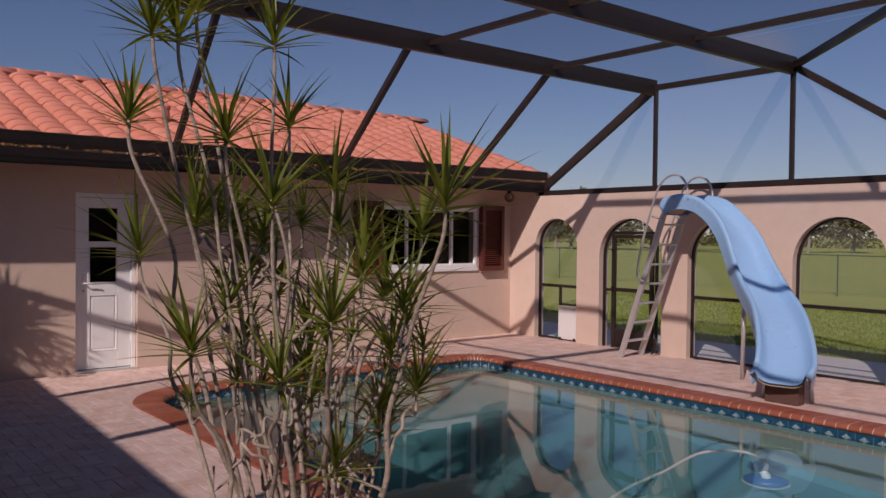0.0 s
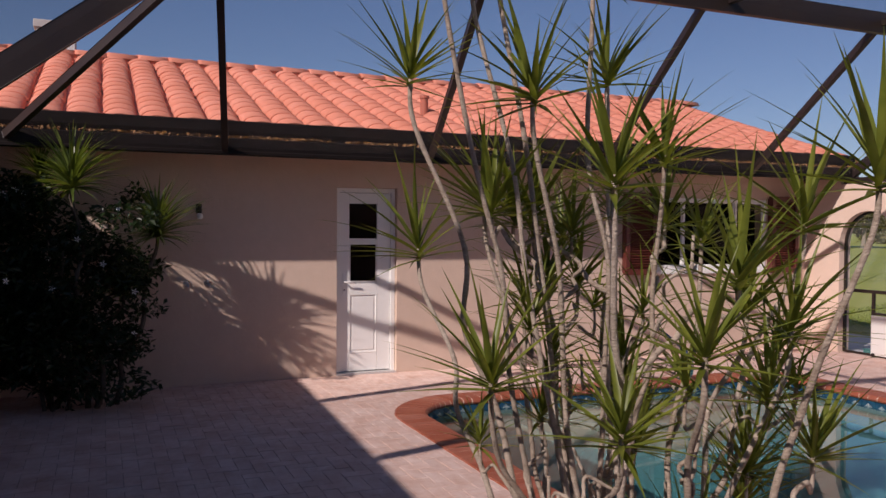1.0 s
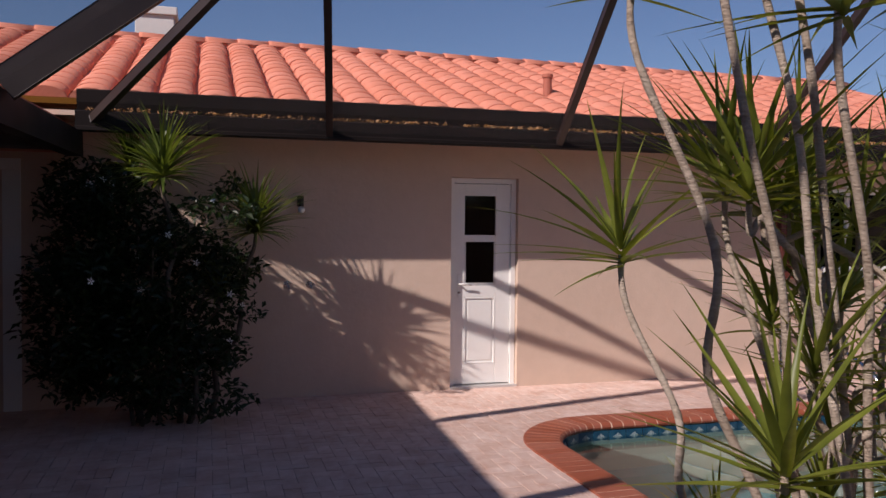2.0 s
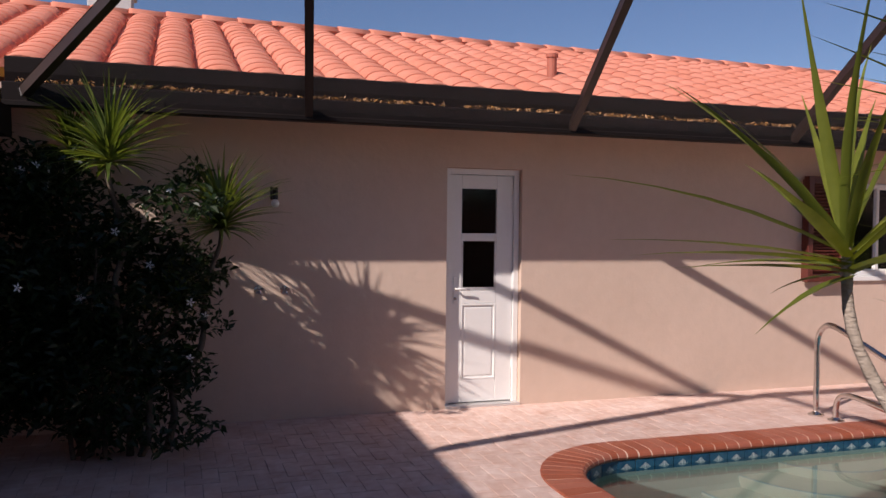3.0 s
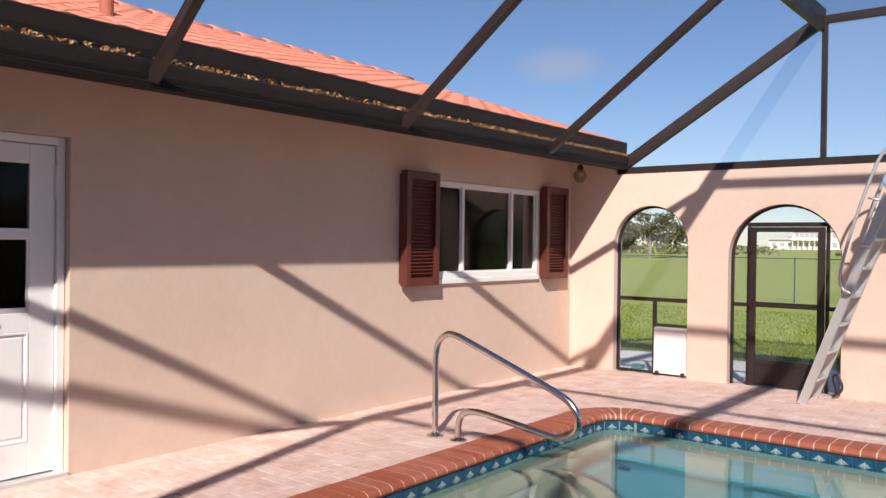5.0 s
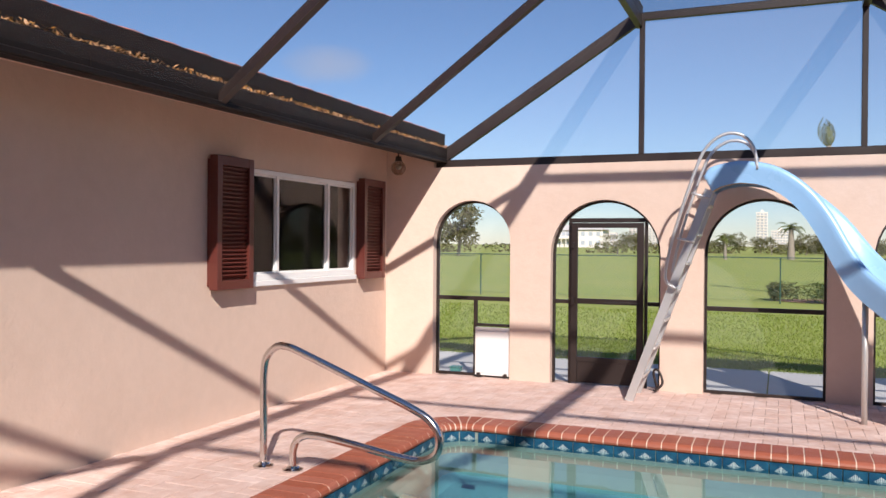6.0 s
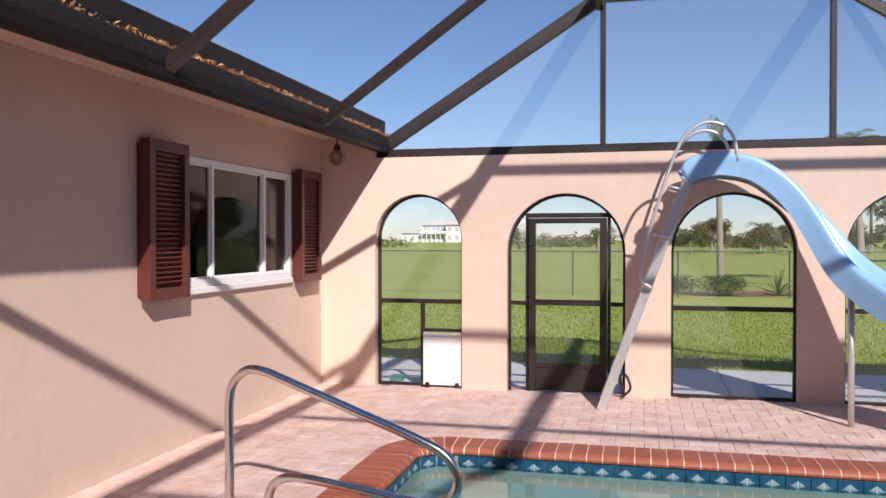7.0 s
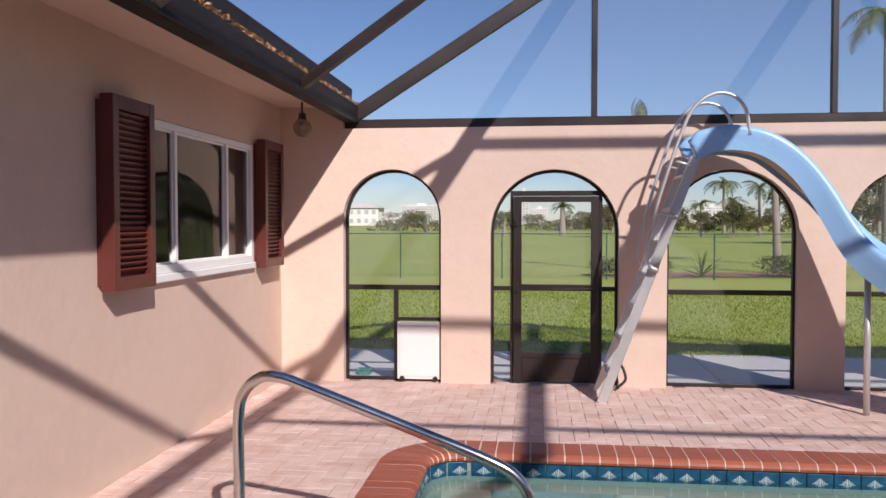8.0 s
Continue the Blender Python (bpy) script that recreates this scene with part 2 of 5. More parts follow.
def bent(points, steps=8):
    """A smooth line through the points (Catmull-Rom)."""
    p = [Vector(q) for q in points]
    p = [p[0] * 2 - p[1]] + p + [p[-1] * 2 - p[-2]]
    out = []
    for i in range(1, len(p) - 2):
        for s in range(steps):
            t = s / steps
            out.append(0.5 * ((2 * p[i]) + (p[i + 1] - p[i - 1]) * t + (2 * p[i - 1] - 5 * p[i] + 4 * p[i + 1] - p[i + 2]) * t * t
                              + (3 * p[i] - p[i - 1] - 3 * p[i + 1] + p[i + 2]) * t ** 3))
    out.append(p[-2])
    return out


def tube(bm, line, radius, sides=10, cap=True):
    """A round tube along a line; radius is a number or a function of the share of the way."""
    rings, n = [], len(line)
    ref = Vector((0.31, 0.17, 0.93)).normalized()
    for i, p in enumerate(line):
        d = (line[min(i + 1, n - 1)] - line[max(i - 1, 0)]).normalized()
        if abs(d.dot(ref)) > 0.98:
            ref = Vector((0.9, 0.3, 0.1)).normalized()
        u = (ref - d * ref.dot(d)).normalized()
        ref = u
        v = d.cross(u)
        r = radius(i / (n - 1)) if callable(radius) else radius
        rings.append([bm.verts.new(p + (u * math.cos(2 * math.pi * k / sides) + v * math.sin(2 * math.pi * k / sides)) * r) for k in range(sides)])
    for a, b in zip(rings, rings[1:]):
        for k in range(sides):
            bm.faces.new((a[k], a[(k + 1) % sides], b[(k + 1) % sides], b[k]))
    if cap:
        bm.faces.new(rings[0][::-1])
        bm.faces.new(rings[-1])
    return bm


def grid_sheet(bm, rows, closed=False):
    vs = [[bm.verts.new(p) for p in r] for r in rows]
    for a, b in zip(vs, vs[1:]):
        for k in range(len(a) - 1):
            bm.faces.new((a[k], a[k + 1], b[k + 1], b[k]))
    return vs


# ---- ground and setting ----
YA, YB = 6.85, 7.05          # front and back of the arched wall
WATER_Z = -0.105
CX0, CY0, CY1, CX1 = 1.38, -0.05, 4.92, 11.6     # outer edge of the pool's coping


def round_rect(x0, y0, x1, y1, rsw, rnw, rse, rne, step=0.105):
    """Points round a rectangle with rounded corners, from the south-west corner northwards, at even steps."""
    def arc(cx, cy, r, a0, a1):
        n = max(6, int(abs(a1 - a0) * r / 0.01))
        return [Vector((cx + r * math.cos(a0 + (a1 - a0) * i / n), cy + r * math.sin(a0 + (a1 - a0) * i / n), 0)) for i in range(n + 1)]
    pi = math.pi
    path = (arc(x0 + rsw, y0 + rsw, rsw, 1.5 * pi, pi) + arc(x0 + rnw, y1 - rnw, rnw, pi, 0.5 * pi)
            + arc(x1 - rne, y1 - rne, rne, 0.5 * pi, 0) + arc(x1 - rse, y0 + rse, rse, 0, -0.5 * pi))
    path.append(path[0])
    total = sum((b - a).length for a, b in zip(path, path[1:]))
    n = round(total / step)
    out, want, gone = [], 0.0, 0.0
    for a, b in zip(path, path[1:]):
        d = (b - a).length
        while want <= gone + d + 1e-9 and len(out) < n:
            out.append(a.lerp(b, (want - gone) / d if d > 1e-9 else 0))
            want += total / n
        gone += d
    return out


RADII = (0.85, 0.5, 0.5, 0.5)
OUTER = round_rect(CX0, CY0, CX1, CY1, *RADII)


def inward(line, d):
    out = []
    for i, p in enumerate(line):
        t = (line[(i + 1) % len(line)] - line[i - 1]).normalized()
        out.append(p + Vector((t.y, -t.x, 0)) * d)
    return out


def in_pool(x, y, grow=0.0):
    x0, y0, x1, y1 = CX0 - grow, CY0 - grow, CX1 + grow, CY1 + grow
    if not (x0 < x < x1 and y0 < y < y1):
        return False
    for cx, cy, r, sx, sy in ((CX0, CY0, RADII[0], 1, 1), (CX0, CY1, RADII[1], 1, -1), (CX1, CY0, RADII[2], -1, 1), (CX1, CY1, RADII[3], -1, -1)):
        ex, ey = cx + sx * r, cy + sy * r
        if (x - ex) * sx < 0 and (y - ey) * sy < 0 and math.hypot(x - ex, y - ey) > r + grow:
            return False
    return True


def make_ground():
    """One sheet of lawn to the horizon, with a hole for the pool yard."""
    bm = bmesh.new()
    xs = [-2500, -300, -60, -20, -10, -1, 6, 14, 30, 70, 300, 2500]
    ys = [-2500, -300, -60, -12, -6, 7.0, 9.1, 14, 22, 40, 80, 160, 400, 2500]
    vs = {}
    for x in xs:
        for y in ys:
            far = max(0.0, math.hypot(x, y - 7) - 15)
            z = -0.06 + (0.35 * math.sin(x * 0.05 + 1) * math.sin(y * 0.045) if 30 < far < 250 else 0)
            vs[x, y] = bm.verts.new((x, y, z))
    for a, b in zip(xs, xs[1:]):
        for c, d in zip(ys, ys[1:]):
            if not (a >= -1 and b <= 14 and c >= -6 and d <= 7.0):
                bm.faces.new((vs[a, c], vs[b, c], vs[b, d], vs[a, d]))
    m = surface("lawn", (0.215, 0.275, 0.055), (0.325, 0.33, 0.105), big=0.22, fine=3.5, rough=0.9, bump=0.6, bump_scale=40, amount=1.0, spec=0.15)
    return tagged(part("ground", bm, m), "mown green golf course lawn", "lawn", kind="structure")


def make_deck_bed():
    """The sand bed under the pavers, with the pool cut out of it."""
    bm = bmesh.new()
    inner = [bm.verts.new((p.x, p.y, -0.006)) for p in inward(OUTER, 0.05)]
    corner = [bm.verts.new(c) for c in ((-0.2, -7.2, -0.006), (-0.2, 7.1, -0.006), (14, 7.1, -0.006), (14, -7.2, -0.006))]
    n = len(inner)
    mids = [Vector((CX0, CY0, 0)), Vector((CX0, CY1, 0)), Vector((CX1, CY1, 0)), Vector((CX1, CY0, 0))]
    near = [min(range(4), key=lambda k: (mids[k] - v.co).length) for v in inner]
    for i in range(n):
        a, b, k, j = inner[i], inner[(i + 1) % n], near[i], near[(i + 1) % n]
        if k == j:
            bm.faces.new((a, b, corner[k]))
        else:
            bm.faces.new((a, b, corner[j], corner[k]))
    bmesh.ops.recalc_face_normals(bm, faces=bm.faces)
    return tagged(part("floor", bm, JOINT), "pink clay paver pool deck with sand joints", "floor", kind="structure")


def make_concrete_walk():
    bm = bmesh.new()
    for i in range(7):
        box(bm, -2 + i * 3.0, 0.985 + i * 3.0, 7.06, 8.92, -0.15, -0.03, bevel=0.008)
    return tagged(part("pavement", bm, CONCRETE), "pale grey concrete walk in long slabs", "pavement", kind="structure")


def make_house_wall():
    """The long rendered wall, with the door and window openings through it."""
    y0, y1, top = -7.2, 7.05, 2.62
    dy0, dy1, dz = 0.0, 0.70, 2.08
    wy0, wy1, wz0, wz1 = 4.20, 6.10, 1.11, 2.06
    bm = boxes((-0.2, 0, y0, dy0, -0.1, top), (-0.2, 0, dy0, dy1, dz, top), (-0.2, 0, dy1, wy0, -0.1, top),
               (-0.2, 0, wy0, wy1, -0.1, wz0), (-0.2, 0, wy0, wy1, wz1, top), (-0.2, 0, wy1, y1, -0.1, top))
    return tagged(part("wall_west", bm, DIMMED_STUCCO), "peach stucco house wall with hand-trowelled finish", "wall", kind="structure")


ARCHES = ((0.575, 1.46, 1.905), (1.90, 3.012, 1.895), (3.42, 4.505, 1.89), (4.885, 5.98, 1.89))


def make_arch_wall():
    """The garden wall with round-headed openings, front, back, soffits and top."""
    bm = bmesh.new()
    top, base = 2.27, -0.1
    edge = 0.0
    box(bm, 0.0, 0.58, YA, YB, top, 2.60)
    for x0, x1, crown in ARCHES:
        box(bm, edge, x0, YA, YB, base, top)
        r = (x1 - x0) / 2
        cx, spring, n = (x0 + x1) / 2, crown - r, 20
        arc = [(cx - r * math.cos(math.pi * i / n), spring + r * math.sin(math.pi * i / n)) for i in range(n + 1)]
        for (ax, az), (bx, bz) in zip(arc, arc[1:]):
            for quad in (((ax, YA, az), (bx, YA, bz), (bx, YA, top), (ax, YA, top)), ((bx, YB, bz), (ax, YB, az), (ax, YB, top), (bx, YB, top)),
                         ((ax, YB, az), (bx, YB, bz), (bx, YA, bz), (ax, YA, az)), ((ax, YA, top), (bx, YA, top), (bx, YB, top), (ax, YB, top))):
                bm.faces.new([bm.verts.new(q) for q in quad])
        edge = x1
    box(bm, edge, 13.8, YA, YB, base, top)
    bmesh.ops.remove_doubles(bm, verts=bm.verts, dist=1e-4)
    return tagged(part("wall_north", bm, STUCCO), "peach stucco garden wall pierced by round arches", "wall", kind="structure")


def make_wing():
    """The other wing of the house: a covered porch with its eave, which closes the yard and shades the deck."""
    tagged(part("wall_south", boxes((0.0, 13.8, -7.2, -7.0, -0.1, 2.62)), DIMMED_STUCCO), "peach stucco wall at the back of the porch", "wall", kind="structure")
    tagged(part("wall_east", boxes((13.8, 14.0, -7.2, 7.05, -0.1, 2.27)), DIMMED_STUCCO), "peach stucco wall closing the yard", "wall", kind="structure")
    tagged(part("ceiling", boxes((0.0, 13.8, -7.0, -4.15, 2.12, 2.16)), DIMMED_STUCCO), "stucco porch ceiling in deep shade", "ceiling", kind="structure")
    splay = 0.05                 # the eave runs slightly out of square
    e = -3.40 - 14 * splay
    bm = bmesh.new()
    grid_sheet(bm, [[(0.0, -3.40, 2.44), (14, e, 2.44)], [(0.0, -7.3, 3.95), (14, -7.3, 3.95)]])
    grid_sheet(bm, [[(0.0, -3.40, 2.20), (14, e, 2.20)], [(0.0, -3.40, 2.44), (14, e, 2.44)]])
    grid_sheet(bm, [[(0.0, -7.3, 2.20), (14, -7.3, 2.20)], [(0.0, -3.40, 2.20), (14, e, 2.20)]])
    tagged(part("roof_south", bm, TILE_ROOF_FAR), "terracotta roof over the house wing", "roof", kind="structure")
    trim = thing("porch_header", (7.0, -3.25, 2.12), "dark bronze eaves beam along the shaded porch", "beam")
    for name, prof in (("beam", [(-3.18, 2.12), (-3.185, 2.31), (-3.27, 2.32), (-3.28, 2.12), (-3.18, 2.12)]),
                       ("trough", [(-3.285, 2.22), (-3.285, 2.345), (-3.30, 2.35), (-3.31, 2.29), (-3.38, 2.29), (-3.39, 2.22), (-3.285, 2.22)]),
                       ("fascia", [(-3.285, 2.115), (-3.285, 2.215), (-4.2, 2.215), (-4.2, 2.165), (-3.31, 2.165), (-3.285, 2.115)])):
        bm = bmesh.new()
        grid_sheet(bm, [[(x, y - splay * x, z) for y, z in prof] for x in (0.715, 13.75)])
        under(part(name, bm, GUTTER), trim)
    casing = thing("door_casing", (0.0, -3.87, 0.0), "pale painted door casing in the shaded porch corner", "door casing", kind="structure")
    part("jamb", boxes((0.0, 0.03, -0.07, 0.07, 0.0, 2.04), bevel=0.004), WHITE, casing)
    part("head", boxes((0.0, 0.03, -1.1, 0.07, 2.042, 2.14), bevel=0.004), WHITE, casing)


ground = make_ground()
floor = make_deck_bed()
pavement = make_concrete_walk()
wall_west = make_house_wall()
wall_north = make_arch_wall()
make_wing()


# ---- the house roof ----
EAVE_X, EAVE_Z, RIDGE_X, RIDGE_Z, ROOF_Y0, ROOF_Y1 = 0.52, 2.60, -3.2, 3.85, -6.6, 7.12


def make_roof():
    slope = Vector((RIDGE_X - EAVE_X, 0, RIDGE_Z - EAVE_Z))
    length, up = slope.length, slope.normalized()
    normal = Vector((0, 1, 0)).cross(up).normalized()
    normal = normal if normal.z > 0 else -normal
    bm = bmesh.new()
    grid_sheet(bm, [[(EAVE_X, ROOF_Y0, EAVE_Z), (EAVE_X, ROOF_Y1, EAVE_Z)], [(RIDGE_X, ROOF_Y0, RIDGE_Z), (RIDGE_X, ROOF_Y1, RIDGE_Z)]])
    grid_sheet(bm, [[(RIDGE_X, ROOF_Y0, RIDGE_Z), (RIDGE_X, ROOF_Y1, RIDGE_Z)], [(-7.0, ROOF_Y0, 2.6), (-7.0, ROOF_Y1, 2.6)]])
    roof = tagged(part("roof", bm, TILE_ROOF_FAR), "orange terracotta barrel tile roof with low pitch", "roof", kind="structure")
    pitch, expose, long = 0.325, 0.26, 0.33
    cols, rows = int((ROOF_Y1 - ROOF_Y0) / pitch), int(length / expose) + 1
    tb = bmesh.new()
    n, half, rise = 10, 0.15, 0.086
    lines = []
    for s, lift, wide in ((0.0, 0.005, 1.015), (long, 0.0, 0.985)):
        for thick in (0.0, 0.014):
            row = [(half * wide * math.cos(math.pi * k / n), s, lift + max(0.0, (rise * wide - thick * 6) * math.sin(math.pi * k / n)) - 0.004) for k in range(n + 1)]
            lines.append([tb.verts.new(p) for p in row])
    tb.faces.new([lines[1][k] for k in range(n + 1)])
    for a, b in ((0, 2), (0, 1)):
        for k in range(n):
            tb.faces.new((lines[a][k], lines[a][k + 1], lines[b][k + 1], lines[b][k]))
    bmesh.ops.recalc_face_normals(tb, faces=tb.faces)
    tile = mesh_of("tile", tb, TILE_ROOF, smooth=True)
    for p in tile.polygons:
        p.use_smooth = 1 <= p.index <= n
    across = Vector((0, 1, 0))
    rest_v, rest_f = [], []
    base = [v.co.copy() for v in tile.vertices]
    faces = [tuple(p.vertices) for p in tile.polygons]
    made = 0
    for r in range(rows):
        for c in range(cols):
            y = ROOF_Y0 + (c + 0.5) * pitch
            jit = random.uniform(-0.008, 0.008)
            o = Vector((EAVE_X, y + jit, EAVE_Z)) + up * (r * expose - 0.04 + random.uniform(-0.01, 0.01)) + normal * 0.006
            m = Matrix((across, up, normal)).transposed().to_4x4()
            m.translation = o
            m = m @ pose(0, 0, 0, 0, 0, random.uniform(-1.2, 1.2))
            if r < 9 and -3.2 < y and made < 300:
                piece("tile", tile, roof, m)
                made += 1
            else:
                k = len(rest_v)
                rest_v += [m @ v for v in base]
                rest_f += [tuple(i + k for i in f) for f in faces]
    me = bpy.data.meshes.new("tile_field")
    me.from_pydata(rest_v, [], rest_f)
    me.materials.append(TILE_ROOF_FAR)
    for p in me.polygons:
        p.use_smooth = 1 <= p.index % len(faces) <= n
    tagged(new("tile_field", me), kind="stuff").parent = roof
    # ridge caps and the gable's verge caps, each a half round lapping the next
    cb = bmesh.new()
    L = 0.44
    rows_ = [[(s, 0.15 * w * math.cos(math.pi * k / 8), 0.085 * w * math.sin(math.pi * k / 8) + lift) for k in range(9)] for s, w, lift in ((0, 1.0, 0.012), (0.05, 1.0, 0.012), (L, 0.96, 0.0))]
    front = grid_sheet(cb, rows_)
    cb.faces.new(front[0])
    cb.faces.new(front[-1])
    bmesh.ops.recalc_face_normals(cb, faces=cb.faces)
    cap = mesh_of("ridge_cap", cb, TILE_ROOF, smooth=True)
    bed = part("ridge_mortar", boxes((RIDGE_X - 0.12, RIDGE_X + 0.12, ROOF_Y0, ROOF_Y1, RIDGE_Z - 0.05, RIDGE_Z + 0.045), bevel=0.01), TILE_ROOF_FAR)
    bed.parent = roof
    y = ROOF_Y0
    while y < ROOF_Y1:
        piece("ridge_cap", cap, roof, pose(RIDGE_X, y, RIDGE_Z + 0.022, 0, 0, 90))
        y += 0.39
    s = 0.0
    ang = math.degrees(math.atan2(RIDGE_Z - EAVE_Z, EAVE_X - RIDGE_X))
    while s < length - 0.2:
        p = Vector((EAVE_X, ROOF_Y1, EAVE_Z)) + up * s
        piece("verge_cap", cap, roof, pose(p.x, p.y, p.z - 0.02, 0, ang, 180))
        s += 0.39
    return roof


roof = make_roof()
VENT_RED = surface("vent_paint", (0.42, 0.13, 0.08), (0.32, 0.09, 0.06), rough=0.7, bump=0.1)
vent = thing("vent_pipe", (-0.59, 1.25, 3.0), "terracotta-painted vent pipe with a collar on the roof", "vent pipe")
bm = bmesh.new()
tube(bm, [Vector((0, 0, 0)), Vector((0, 0, 0.24))], 0.048, 14)
part("pipe", bm, VENT_RED, vent)
bm = bmesh.new()
tube(bm, [Vector((0, 0, 0.215)), Vector((0, 0, 0.25))], 0.06, 14)
part("collar", bm, VENT_RED, vent)
chim = thing("chimney", (-4.4, -2.97, 3.0), "pale stucco chimney stack behind the ridge", "chimney")
part("shaft", boxes((-0.3, 0.3, -0.25, 0.25, 0, 1.42), bevel=0.01), CONCRETE, chim)
part("cap", boxes((-0.34, 0.34, -0.29, 0.29, 1.42, 1.53), bevel=0.01), CONCRETE, chim)

tagged(part("soffit", boxes((0.0, 0.50, -6.0, 7.1, 2.465, 2.505)), DIMMED_STUCCO), "stucco soffit under the eaves", "soffit", kind="structure")
gutter = thing("gutter", (0.5, 0.5, 2.45), "dark bronze eaves gutter holding dry leaves", "gutter")
bm = bmesh.new()
prof = [(0.50, 2.50), (0.505, 2.60), (0.515, 2.605), (0.53, 2.60), (0.53, 2.585), (0.585, 2.585), (0.592, 2.660), (0.602, 2.664), (0.609, 2.654), (0.606, 2.56), (0.59, 2.50), (0.58, 2.46), (0.50, 2.46)]
grid_sheet(bm, [[(x, y, z) for x, z in prof + prof[:1]] for y in (-3.28, 7.08)])
under(part("trough", bm, GUTTER), gutter)
header = thing("cage_header", (0.65, 0.5, 2.25), "dark bronze aluminium gutter beam of the pool cage", "beam")
bm = bmesh.new()
prof = [(0.59, 2.325), (0.585, 2.47), (0.69, 2.485), (0.70, 2.475), (0.695, 2.365), (0.69, 2.325)]
grid_sheet(bm, [[(x, y, z) for x, z in prof + prof[:1]] for y in (-3.28, 7.05)])
under(part("beam", bm, GUTTER), header)
bm = bmesh.new()
prof = [(0.6965, 2.365), (0.712, 2.355), (0.712, 2.33), (0.700, 2.323), (0.6965, 2.327)]
grid_sheet(bm, [[(x, y, z) for x, z in prof + prof[:1]] for y in (-3.28, 7.05)])
under(part("drip_lip", bm, GUTTER), header)
for y in (-2.4, 1.9, 4.2):
    under(part("splice_plate", boxes((0.697, 0.7005, y, y + 0.12, 2.35, 2.46)), GUTTER), header)


def make_litter():
    """Curled dry leaves along the top of the header."""
    vs, fs = [], []
    for i in range(1700):
        y = random.uniform(-3.2, 7.0)
        if noise.noise((y * 1.7, 0, 0)) < -0.15 and random.random() < 0.6:
            continue
        s = random.uniform(0.010, 0.022)
        m = pose(0.698 - 0.06 * random.random() ** 1.8, y, 2.488 + 0.022 * random.random() ** 1.5, random.uniform(-60, 60), random.uniform(-60, 60), random.uniform(0, 360))
        k = len(vs)
        vs += [m @ Vector(p) for p in ((-s, 0, 0), (0, -s * 0.45, s * 0.35), (s, 0, 0.3 * s), (0, s * 0.45, s * 0.35))]
        fs += [(k, k + 1, k + 2), (k, k + 2, k + 3)]
    me = bpy.data.meshes.new("dry_leaves")
    me.from_pydata(vs, [], fs)
    me.materials.append(LEAF_LITTER)
    return tagged(new("dry_leaves", me), "brown and golden dry leaves lying along the gutter", "leaves", kind="stuff")


make_litter()


# ---- the pool cage ----
RX, RZ, RX2 = 2.77, 3.73, 4.80
FEET = (-1.29, 0.82, 3.0, 5.18)


